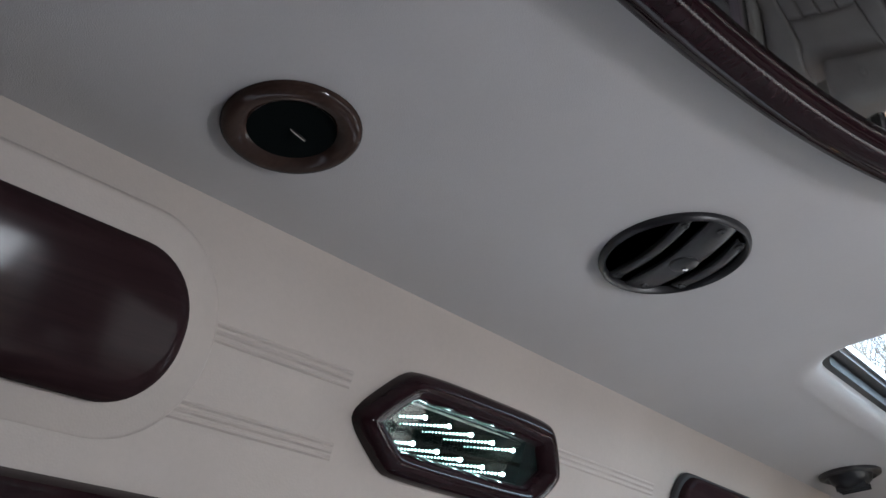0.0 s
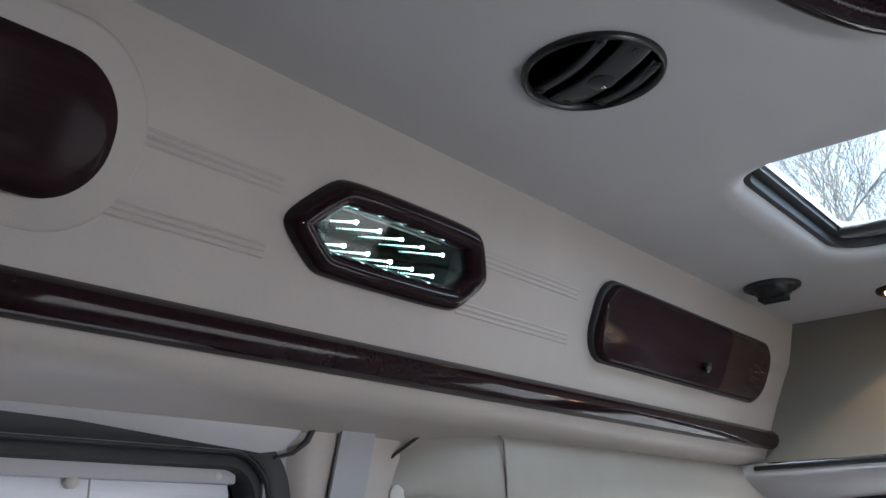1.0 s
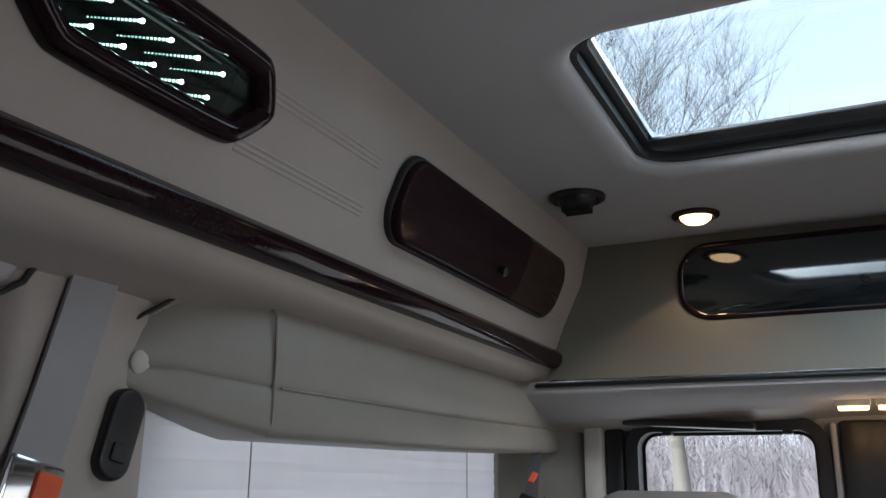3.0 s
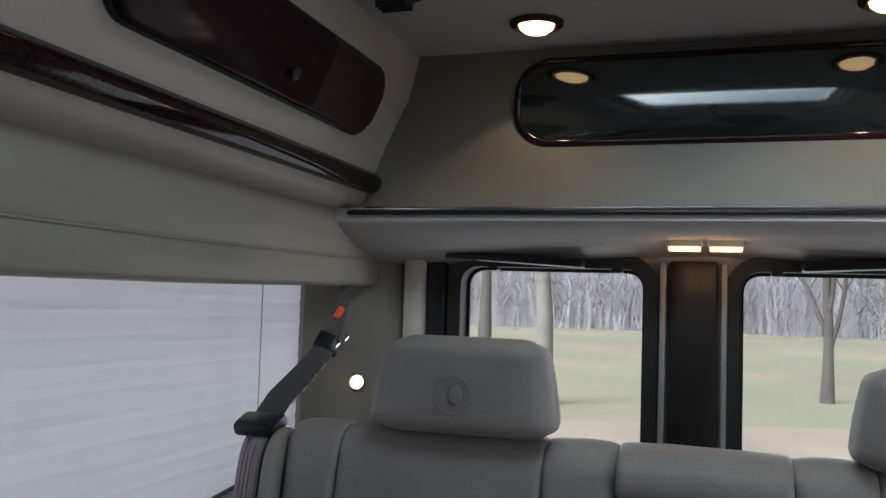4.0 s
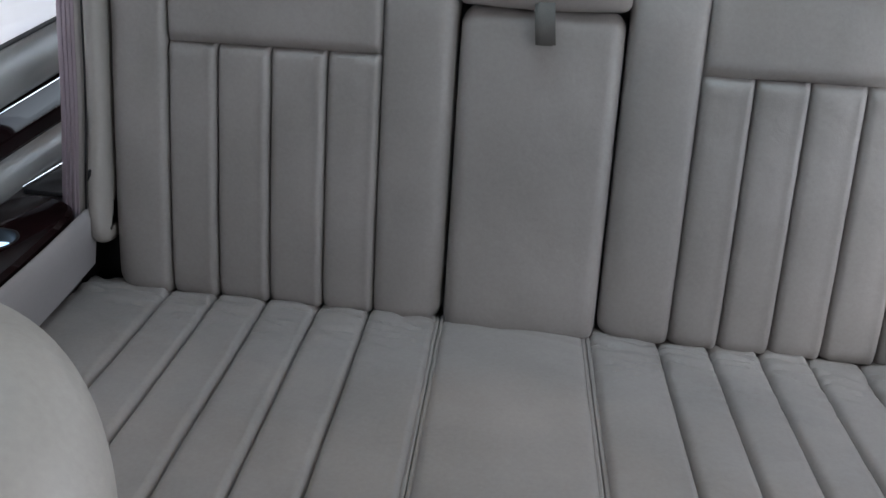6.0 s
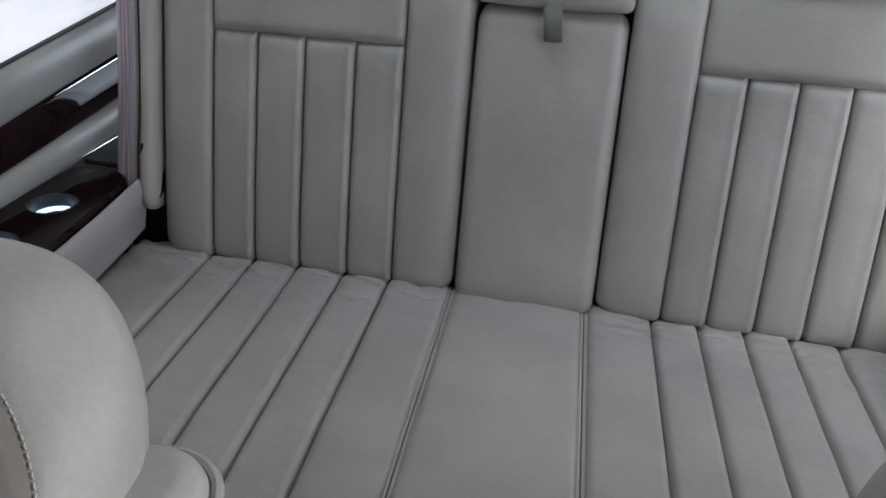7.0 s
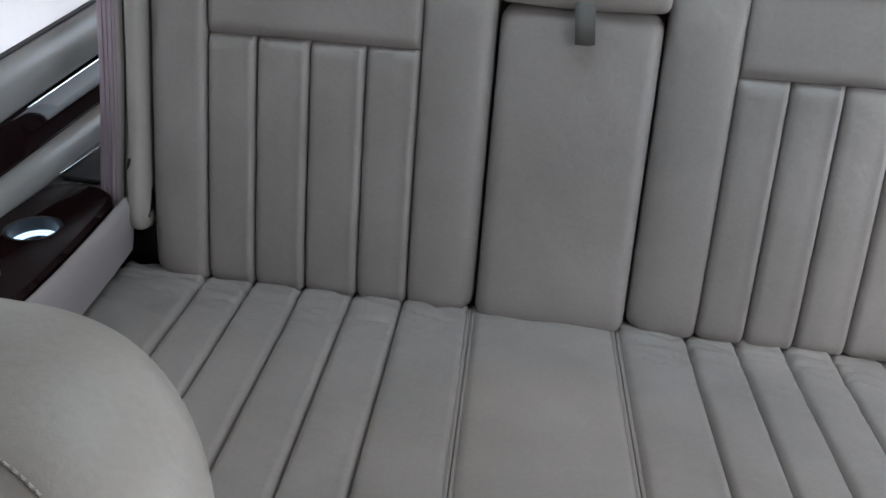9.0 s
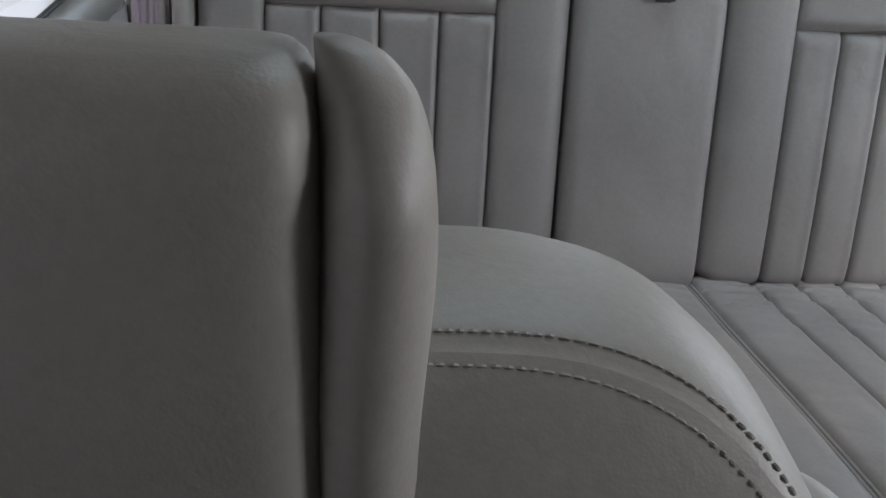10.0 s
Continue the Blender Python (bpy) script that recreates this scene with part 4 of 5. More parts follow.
def console(s):
    e = thing("side_console", "padded side console with dark glossy wood and steel cup holders", "console", "side consoles", (s * 0.75, -0.3, 0))
    def rising(section, ys, slope, y0):
        """A section that climbs towards the rear."""
        return loft([[(-s * x, y, z + slope * (y - y0)) for x, z in section] for y in ys])

    runs = [-0.70, -0.45, -0.2, 0.05, 0.30, 0.55]
    roll = spline([(-0.866, 0.785), (-0.853, 0.781), (-0.842, 0.766), (-0.837, 0.745), (-0.838, 0.725), (-0.843, 0.709), (-0.851, 0.702), (-0.866, 0.701)], 20)
    part("padded_roll", at_parent(rising(roll + [(-0.875, 0.701), (-0.875, 0.785)], runs, 0.10, -0.15), e), SATIN, e, "satin grey padded roll under the window")
    rings = []
    for y in np.linspace(-0.70, -0.060, 18):
        r = -0.624 - 0.034 * max(0, (y + 0.40) / 0.34) ** 1.5
        sec = [(-0.875, 0.585), (-0.826, 0.585), (-0.822, 0.545), (r - 0.016, 0.545), (r - 0.016, 0.596), (r - 0.010, 0.600), (r - 0.004, 0.597), (r, 0.588), (r - 0.004, 0.55), (r - 0.014, 0.50), (r - 0.06, 0.47), (r - 0.06, 0.0), (-0.872, 0.0)]
        rings.append([(-s * x, y, z) for x, z in sec])
    part("body", at_parent(loft(rings), e), GREIGE, e)
    sec = [(-0.875, 0.60), (-0.827, 0.60), (-0.822, 0.55), (-0.74, 0.54), (-0.74, 0.0), (-0.872, 0.0)]
    part("rear_body", at_parent(sweep_y([(-s * x, z) for x, z in sec], [-0.059, 0.36]), e), GREIGE, e)
    # satin rail between the two wood panels
    rl = spline([(-0.828, 0.640), (-0.817, 0.642), (-0.805, 0.635), (-0.798, 0.620), (-0.799, 0.603), (-0.806, 0.590)], 10) + [(-0.866, 0.590), (-0.866, 0.640)]
    part("rail", at_parent(rising(rl, runs[:-1], 0.07, -0.2), e), SATIN, e, "satin grey rail")
    up = [(-0.866, 0.7005), (-0.8440, 0.7005), (-0.8400, 0.696), (-0.8240, 0.640), (-0.8245, 0.632), (-0.8275, 0.626), (-0.866, 0.626)]
    part("upper_wood", at_parent(rising(up, runs[:-1], 0.085, -0.18), e), WOODTRIM, e, "dark wood strip")
    # highlight on the wood's top edge, modelled as a thin chrome line
    part("edge_glint", at_parent(tube([(-s * -0.8425, y, 0.7005 + 0.085 * (y + 0.18)) for y in (-0.02, 0.15, 0.34)], 0.0012, 8), e), CHROME, e)
    # lower wood: a plate with a round end and two cup holders
    o = [(-0.643, -0.68), (-0.643, -0.40), (-0.645, -0.34), (-0.654, -0.24), (-0.666, -0.14), (-0.678, -0.085), (-0.702, -0.056), (-0.752, -0.042), (-0.785, -0.050), (-0.802, -0.075), (-0.806, -0.20), (-0.806, -0.68)]
    o = [(-s * x, y) for x, y in fine(o)]
    if s > 0:
        o = o[::-1]
    holes = [[(s * 0.733 + 0.0365 * math.cos(t), y + 0.0365 * math.sin(t)) for t in [2 * math.pi * q / 36 for q in range(36)]] for y in (-0.212, -0.360)]
    part("lower_wood", at_parent(holed_plate(o, holes, 0.585, 0.605), e), WOODTRIM, e, "dark wood top")
    for y in (-0.212, -0.360):
        at_cup = Matrix.Translation((s * 0.733, y, 0.605))
        c = part("cup_holder", at_parent(moved(disc_lathe([(0.0400, 0.0), (0.0400, 0.0012), (0.0385, 0.0022), (0.0362, 0.0012), (0.0357, -0.004), (0.0350, -0.024)], 40, False), at_cup), e), BLACK, e, "black cup well")
        part("steel_cup", at_parent(moved(disc_lathe([(0.0352, -0.0205), (0.0335, -0.0215), (0.0300, -0.0220), (0.0296, -0.0228), (0.0235, -0.0228), (0.0230, -0.0222), (0.0170, -0.0222), (0.001, -0.0226)], 40, False), at_cup), e), STEEL, c, "polished steel floor")
        part("cup_light", at_parent(moved(disc_lathe([(0.0292, -0.0220), (0.0290, -0.0212), (0.0242, -0.0212), (0.0240, -0.0220)], 40, False), at_cup), e), CUPGLOW, c, "pale blue light ring")
        part("cup_light", at_parent(moved(disc_lathe([(0.0348, -0.0200), (0.0344, -0.0190), (0.0318, -0.0196), (0.0316, -0.0206)], 40, False), at_cup), e), CUPGLOW, c, "pale blue light ring")
    for y in (-0.262, -0.362):
        M2 = Matrix.Translation((s * 0.8275, y, 0.657 + 0.085 * (y + 0.18))) @ Matrix.Rotation(-s * radians(74), 4, 'Y')
        k = part("socket", at_parent(moved(disc_lathe([(0.0215, -0.002), (0.0215, 0.001), (0.0190, 0.0025), (0.0165, 0.001), (0.0155, -0.001), (0.001, -0.0012)], 28), M2), e), RUBBER, e, "round black socket")
        part("socket_ring", at_parent(moved(disc_lathe([(0.0120, -0.001), (0.0118, 0.0012), (0.0100, 0.0016), (0.0088, 0.0004), (0.001, 0.0)], 24), M2), e), BLACK, k, "dark contact ring")
    part("bin_lid", at_parent(box(min(s * 0.800, s * 0.700), max(s * 0.800, s * 0.700), -0.030, 0.30, 0.595, 0.607, 0.006), e), BLACK, e)
    part("bin_edge", at_parent(tube([(s * 0.800, -0.028, 0.609), (s * 0.800, 0.29, 0.609)], 0.0015, 8), e), CHROME, e)
    return e


console(-1)
console(1)
# sill of the door window and gaskets under the side windows
for s in (-1, 1):
    sec = [(-0.875, 0.850), (-0.866, 0.848), (-0.862, 0.842), (-0.862, 0.806), (-0.866, 0.800), (-0.875, 0.798)]
    if s < 0:
        setting(obj("trim_sill_left", sweep_y([(-s * x, z) for x, z in sec], [-2.9, -1.8, -0.71]), GREYTRIM), "grey sill under the sliding door window", "trim")
    setting(obj(f"trim_gasket_{'left' if s < 0 else 'right'}", tube([(s * 0.862, y, 0.787 + 0.10 * (y + 0.15)) for y in (-0.70, 0.0, 0.56)], 0.004, 8), RUBBER), "black rubber gasket along the window sill", "trim")

# ---------------------------------------------------------------- rear bench
bench = thing("rear_bench", "three-seat grey leather rear bench with pleated cushions", "bench seat", at=(0, 0.1, 0.0))
BACK = spline([(-0.058, 0.460), (-0.064, 0.472), (-0.062, 0.505), (-0.046, 0.60), (-0.018, 0.74), (0.006, 0.855), (0.022, 0.935), (0.036, 0.972), (0.062, 0.993), (0.10, 0.997), (0.135, 0.982), (0.15, 0.95)], 132)
BACKLOW = [p for p in BACK if p[1] <= 0.860 and p[0] < 0.02]
BACKHIGH = [p for p in BACK if p[1] > 0.854 or p[0] > 0.02]
SEAT = spline([(-0.020, 0.456), (-0.060, 0.466), (-0.10, 0.470), (-0.25, 0.474), (-0.45, 0.482), (-0.62, 0.482), (-0.69, 0.462), (-0.715, 0.42), (-0.715, 0.30)], 180)[::-1]
SEAMS_L = [-0.632, -0.540, -0.462, -0.379, -0.293, -0.211, -0.104]
SEAMS_R = [0.135, 0.241, 0.313, 0.386, 0.460, 0.536, 0.646]
k = 0
for seams in (SEAMS_L, SEAMS_R):
    for i in range(6):
        x0, x1 = seams[i], seams[i + 1]
        k += 1
        if i in (0, 5):
            part("back_bolster", at_parent(puff(x0, x1, BACK, 0.010, 0.05, 18, 0.013, 0.0012, k, rolls=(0.030, 0.012) if i == 0 else (0.012, 0.026), corners=(0.034, 0.0) if i == 0 else (0.0, 0.030), end_roll=0.026, crown=0.70), bench), LEATHER, bench)
        else:
            part("back_pleat", at_parent(puff(x0, x1, BACKLOW, 0.005, 0.05, 22, 0.014, 0.0010, k, lean=1.15, crease=0.0016, rolls=(0.012, 0.008), ridge=0.0022, end_roll=0.026), bench), LEATHER, bench)
    part("back_top", at_parent(puff(seams[1], seams[5], BACKHIGH, 0.007, 0.05, 24, 0.011, 0.0012, k, rolls=(0.012, 0.012), crown=0.35), bench), LEATHER, bench)
# folded middle armrest with pull strap
ARM = spline([(-0.052, 0.452), (-0.072, 0.464), (-0.076, 0.50), (-0.050, 0.62), (-0.018, 0.78), (0.004, 0.882), (0.014, 0.912), (0.032, 0.922), (0.055, 0.924)], 60)
arm = part("folding_armrest", at_parent(puff(-0.099, 0.131, ARM, 0.008, 0.06, 30, 0.022, 0.0016, 77, rolls=(0.020, 0.020), corners=(0.026, 0.026), crease=0.0012, end_roll=0.024), bench), LEATHER, bench)
TOPB = spline([(0.022, 0.931), (0.008, 0.938), (0.006, 0.957), (0.022, 0.982), (0.054, 0.997), (0.10, 0.999), (0.14, 0.982), (0.15, 0.95)], 28)
part("middle_top", at_parent(puff(-0.1025, 0.1345, TOPB, 0.008, 0.05, 24, 0.010, 0.001, 91, rolls=(0.011, 0.011), crown=0.25), bench), LEATHER, bench)
loops = []
for side in (0.0, 0.0075):
    loops.append([[(0.015 + 0.10 * (0.945 - z) + sx * 0.0115 + side * 0.6, y - side * 0.5, z + side * 0.3) for sx in (-1, 1)] + [(0.015 + 0.10 * (0.945 - z) + sx * 0.0115 + side * 0.6, y - 0.003 - side * 0.5, z - 0.001 + side * 0.3) for sx in (1, -1)] for y, z in ((0.020, 0.947), (-0.004, 0.938), (-0.016, 0.918), (-0.018, 0.896), (-0.014, 0.888))])
bm = loft(loops[0])
join(bm, loft(loops[1]))
part("pull_strap", at_parent(bm, bench), STRAPCLOTH, arm, "dark grey woven pull strap, folded double")
# seat cushions, whose seams run slightly askew
SKEW = Matrix(((1, -0.066, 0, -0.003), (0, 1, 0, 0), (0, 0, 1, 0), (0, 0, 0, 1)))
SEAT_L = [-0.70, -0.547, -0.467, -0.384, -0.300, -0.217, -0.109]
SEAT_R = [0.122, 0.226, 0.300, 0.371, 0.440, 0.512, 0.66]
for seams in (SEAT_L, SEAT_R):
    for i in range(6):
        k += 1
        part("seat_bolster" if i in (0, 5) else "seat_pleat", at_parent(moved(puff(seams[i], seams[i + 1], SEAT, 0.008 if i in (0, 5) else 0.005, 0.06, 24, 0.013, 0.0016, k, lean=1.0 if i in (0, 5) else 1.12, crease=0.0098, rolls=(0.012, 0.009), ridge=0.0016), SKEW), bench), LEATHER, bench)
part("seat_middle", at_parent(moved(puff(-0.101, 0.114, SEAT, 0.006, 0.06, 20, 0.008, 0.0014, 55, rolls=(0.012, 0.012), crease=0.0022), SKEW), bench), LEATHER, bench)
for x in (-0.1085, -0.1015, 0.1145, 0.1215):
    part("welt", at_parent(moved(tube([(x, y, z - 0.004) for y, z in SEAT[22:-8]], 0.0032, 6), SKEW), bench), LEATHER, bench)
part("base", at_parent(box(-0.66, 0.66, -0.65, 0.14, 0.0, 0.42, 0.01), bench), GREYTRIM, bench)
part("back_shell", at_parent(loft([[(x, y, z) for y, z in ((0.0, 0.42), (0.03, 0.60), (0.075, 0.90), (0.09, 0.955), (0.15, 0.95), (0.16, 0.42))] for x in (-0.622, 0.645)]), bench), GREYTRIM, bench)


# headrests
def headrest(parent, x, y, z, w, h, d, material, logo=True):
    rings = []
    n = 14
    for i in range(n + 1):
        v = i / n
        zz = z + h * v
        ww = w / 2 * (1 - 0.16 * v ** 1.6)
        end = min(1.0, min(v, 1 - v) / 0.16)
        end = math.sqrt(1 - (1 - end) ** 2)
        rx, ry = ww - 0.022 * (1 - end), d / 2 * (0.62 + 0.38 * end)
        ring = []
        for q in range(40):
            t = 2 * math.pi * q / 40
            c, s_ = math.cos(t), math.sin(t)
            ex = 0.32
            ring.append((x + rx * math.copysign(abs(c) ** ex, c), y + 0.012 * v + ry * math.copysign(abs(s_) ** 0.55, s_), zz))
        rings.append(ring)
    # rounded ends of the cushion
    first = [(x + (px - x) * 0.90, y + (py - y) * 0.70, z - 0.004) for px, py, _ in rings[0]]
    last = [(x + (px - x) * 0.90, y + 0.012 + (py - y - 0.012) * 0.70, z + h + 0.004) for px, py, _ in rings[-1]]
    hr = part("headrest", at_parent(loft([first] + rings + [last]), parent), material, parent, angle=60)
    for dx in (-0.05, 0.05):
        part("rod", at_parent(tube([(x + dx, y + 0.01, z - 0.06), (x + dx, y + 0.01, z + 0.01)], 0.006, 10), parent), CHROME, hr)
    if logo:
        bm = moved(ring_frame([(0.030 * math.cos(t), 0.030 * math.sin(t)) for t in [2 * math.pi * q / 40 for q in range(40)]], 0.003, 0.0008, 6), pose(x - 0.004, y - d / 2 + 0.0035, z + h * 0.42, 90 - 3, 0, 0))
        part("embossed_ring", at_parent(bm, parent), material, hr, "faint round embossed badge")
        bm = moved(pillow([(0.011 * math.cos(t) + 0.004, 0.014 * math.sin(t)) for t in [2 * math.pi * q / 24 for q in range(24)]], 0.0022, 0.002, 3), pose(x - 0.004, y - d / 2 + 0.003, z + h * 0.42, 90 - 3, 0, 0))
        part("embossed_dot", at_parent(bm, parent), material, hr)
    return hr


headrest(bench, -0.343, 0.065, 1.003, 0.300, 0.141, 0.115, LEATHER)
headrest(bench, 0.356, 0.065, 0.999, 0.300, 0.131, 0.115, LEATHER)

# belt cover wing at the bench's side
wing = thing("belt_cover", "padded leather belt cover with lilac webbing beside the bench", "belt cover", at=(-0.68, 0.02, 0.0))
def wing_turn(bm):
    """The cover wraps back round the bench's end."""
    for v in bm.verts:
        v.co.y += 0.55 * max(0.0, -0.664 - v.co.x)
    return bm


WING = spline([(-0.020, 0.546), (-0.056, 0.549), (-0.072, 0.566), (-0.062, 0.62), (-0.030, 0.74), (-0.002, 0.88), (0.016, 0.945), (0.044, 0.972), (0.09, 0.970)], 40)
part("leather_edge", at_parent(puff(-0.6655, -0.636, WING, 0.011, 0.06, 10, 0.012, 0.002, 5), wing), WINGVINYL, wing)
part("leather_front", at_parent(wing_turn(puff(-0.728, -0.667, WING, 0.006, 0.06, 12, 0.010, 0.001, 6)), wing), WINGVINYL, wing)
part("seam_line", at_parent(tube([(-0.6662 + 0.0012 * math.sin(17 * z), y - 0.0015, z) for y, z in WING[6:-6]], 0.0014, 6), wing), RUBBER, wing)
part("web_back", at_parent(wing_turn(puff(-0.724, -0.682, [(y - 0.0065, z) for y, z in WING[3:]], 0.001, 0.004, 10, 0.001)), wing), WEB_LILAC, wing, "lilac belt webbing")
for i in range(3):
    x0 = -0.7160 + 0.0105 * i
    part("webbing_rib", at_parent(wing_turn(puff(x0, x0 + 0.0070, [(y - 0.0085, z) for y, z in WING[3:]], 0.0012, 0.003, 6, 0.0012)), wing), WEB_LILAC, wing, "lilac ribbed belt webbing")
part("notch", at_parent(moved(box(-0.0022, 0.0022, -0.002, 0.002, -0.011, 0.011, 0.0015), pose(-0.6555, -0.064, 0.655, 8, 18, 0)), wing), RUBBER, wing)
part("foot", at_parent(box(-0.74, -0.64, -0.010, 0.10, 0.0, 0.56, 0.01), wing), BLACK, wing)

# belt running up to the corner, with its guide and buckle
sb = thing("corner_belt", "grey seat belt with black guide and orange-marked buckle", "seat belt", at=(-0.72, 0.08, 0.97))
line = [(-0.700, 0.070, 0.985), (-0.709, 0.14, 1.020), (-0.716, 0.25, 1.060), (-0.718, 0.35, 1.106), (-0.742, 0.45, 1.160), (-0.772, 0.56, 1.240), (-0.785, 0.585, 1.285)]
wv = [0.024, 0.024, 0.023, 0.020, 0.012, 0.011, 0.011]
rings = []
for (x, y, z), w in zip(line, wv):
    rings.append([(x - w, y, z + 0.006), (x + w, y, z - 0.006), (x + w, y + 0.004, z - 0.002), (x - w, y + 0.004, z + 0.010)])
part("webbing", at_parent(loft(rings), sb), WEB_GREY, sb)
part("guide", at_parent(moved(box(-0.040, 0.040, -0.022, 0.030, -0.013, 0.013, 0.009), pose(-0.698, 0.055, 0.985, 20, 0, 0)), sb), BLACK, sb, "black belt guide")
part("guide_slot", at_parent(moved(box(-0.030, 0.030, -0.003, 0.003, -0.0025, 0.0025, 0.001), pose(-0.698, 0.035, 0.992, 20, 0, 0)), sb), RUBBER, sb)
bk = part("buckle", at_parent(moved(box(-0.022, 0.022, -0.012, 0.012, -0.020, 0.020, 0.006), pose(-0.722, 0.352, 1.112, -30, 18, 0)), sb), BLACK, sb)
part("buckle_lip", at_parent(moved(box(-0.026, 0.026, -0.006, 0.006, -0.006, 0.006, 0.003), pose(-0.718, 0.338, 1.098, -30, 18, 0)), sb), RUBBER, bk)
for k in range(2):
    part("tongue", at_parent(moved(box(-0.005, 0.005, -0.003, 0.003, -0.013, 0.013, 0.002), pose(-0.700 + 0.011 * k, 0.345 + 0.02 * k, 1.104 + 0.014 * k, -30, 26, 0)), sb), CHROME, bk, "chrome belt tongue")
part("mark", at_parent(moved(box(-0.007, 0.007, -0.004, 0.004, -0.014, 0.014, 0.002), pose(-0.741, 0.448, 1.172, -30, 20, 0)), sb), ORANGE, sb, "orange mark")
for k in range(4):
    x, y, z = [a + (b - a) * (k + 0.5) / 4.4 for a, b in zip((-0.690, 0.145, 1.008), (-0.699, 0.33, 1.085))]
    part("edge_stitch", at_parent(moved(box(-0.002, 0.002, -0.002, 0.002, -0.007, 0.007, 0.001), pose(x, y - 0.003, z, -30, 22, 0)), sb), PALETRIM, sb)

# ---------------------------------------------------------------- captain's chairs ahead of the bench
def chair(cx, cy, half, turn=0, recline=43):
    """A reclined captain's chair; half: half the width of its back."""
    e = thing("captain_chair", "olive-grey leather captain's chair with headrest and padded armrests, leaning back", "chair", "captain's chairs", (cx, -1.0, 0.0))
    s_, c_ = math.sin(radians(recline)), math.cos(radians(recline))
    top = Vector((0, 0.108, 0.891))          # top of the front seam

    def at(u, v, w):
        """across, up along the slant, back through the thickness"""
        return (top.x + u, top.y + v * s_ + 1.24 * w * c_, top.z + v * c_ - 1.24 * w * s_)

    def ring(w, inset=0.0):
        k = max(0.0, min(1.0, w / 0.107))
        hw, vt = half + 0.006 - 0.006 * k - inset, -0.019 + 0.085 * k - inset
        vb = -0.46 + inset
        out = []
        for sx in (1, -1):
            for q in range(25):
                a = math.pi / 2 * q / 24
                a = a if sx > 0 else math.pi / 2 - a
                cc, ss = abs(math.cos(a)) ** (2 / 2.69), abs(math.sin(a)) ** (2 / 2.69)
                out.append((sx * (hw - 0.189 + 0.189 * cc), vt - 0.270 + 0.270 * ss))
        low = [(-(hw - 0.012), vb + 0.10), (-(hw - 0.05), vb), (0.0, vb - 0.004), (hw - 0.05, vb), (hw - 0.012, vb + 0.10)]
        return out + low

    rows = [(-0.010, 0.150), (-0.009, 0.100), (-0.007, 0.050), (-0.0045, 0.020), (-0.0025, 0.009), (-0.0005, 0.0025), (0.0022, 0.0078), (0.0034, 0.0082), (0.0050, 0.0012), (0.010, -0.0045), (0.025, -0.010), (0.05, -0.014), (0.075, -0.012), (0.095, -0.004), (0.107, 0.008), (0.113, 0.022), (0.115, 0.05)]
    part("backrest", loft([[at(u, v, w) for u, v in ring(max(w, 0), ins)] if w >= 0 else [at(u, v, w) for u, v in ring(0, ins)] for w, ins in rows]), CHAIRHIDE, e, angle=75)

    # double row of stitches along the front seam
    for w, ins in ((-0.0020, 0.0085), (0.0072, -0.0018)):
        line = [Vector(at(u, v, w)) for u, v in ring(max(w, 0), ins)][:50]
        bm = bmesh.new()
        for p, q in zip(line, line[1:]):
            d = q - p
            n = max(1, int(d.length / 0.0050))
            for k in range(n):
                a0, a1 = p + d * (k / n), p + d * ((k + 0.66) / n)
                m_ = (a0 + a1) / 2 + Vector((0, -0.0006, 0.0006))
                join(bm, tube([a0, m_, a1], 0.0010, 5))
        part("stitching", bm, THREAD, e, "row of thread stitches")

    # headrest standing before the top of the back, with a roll at either side
    hz0, hz1, hy = 0.680, 1.018, 0.064
    rings = []
    for i in range(25):
        v = 0.5 - 0.5 * math.cos(math.pi * i / 24)
        end = math.sqrt(max(0.0, 1 - (1 - min(1, min(v, 1 - v) / 0.10)) ** 2))
        rg = []
        for q in range(40):
            t = 2 * math.pi * q / 40
            c, s2 = math.cos(t), math.sin(t)
            rg.append(((0.084 + 0.014 * end + 0.003 * math.sin(3 * v + 1)) * math.copysign(abs(c) ** 0.24, c), hy + 0.014 * v + (0.020 + 0.030 * end) * math.copysign(abs(s2) ** 0.6, s2), hz0 + (hz1 - 0.008 - hz0) * v))
        rings.append(rg)
    hr = part("headrest", loft(rings), CHAIRHIDE, e, angle=75)
    # outer edge of a roll by height below the headrest's top
    edge = spline([(0.000, 0.104), (0.004, 0.114), (0.011, 0.122), (0.024, 0.130), (0.050, 0.1355), (0.090, 0.1385), (0.140, 0.139), (0.220, 0.1365), (0.338, 0.133)], 40)
    for sgn in (-1, 1):
        rg = []
        for down, e_ in edge:
            mid, hw = (e_ + 0.092) / 2, (e_ - 0.092) / 2
            dp = 0.044 * math.sqrt(min(1.0, (down + 0.001) / 0.05)) * (1 - 0.10 * down / 0.34)
            wob = 0.002 * math.sin(down * 31)
            rg.append([(sgn * (mid + wob + hw * math.cos(t)), hy + 0.012 * (1 - down / 0.34) + dp * math.copysign(abs(math.sin(t)) ** 0.8, math.sin(t)), hz1 - 0.004 - down) for t in [2 * math.pi * q / 26 for q in range(26)]])
        part("headrest_roll", loft(rg), CHAIRHIDE, hr, angle=75)

    # seat cushion and its pedestal
    cush = []
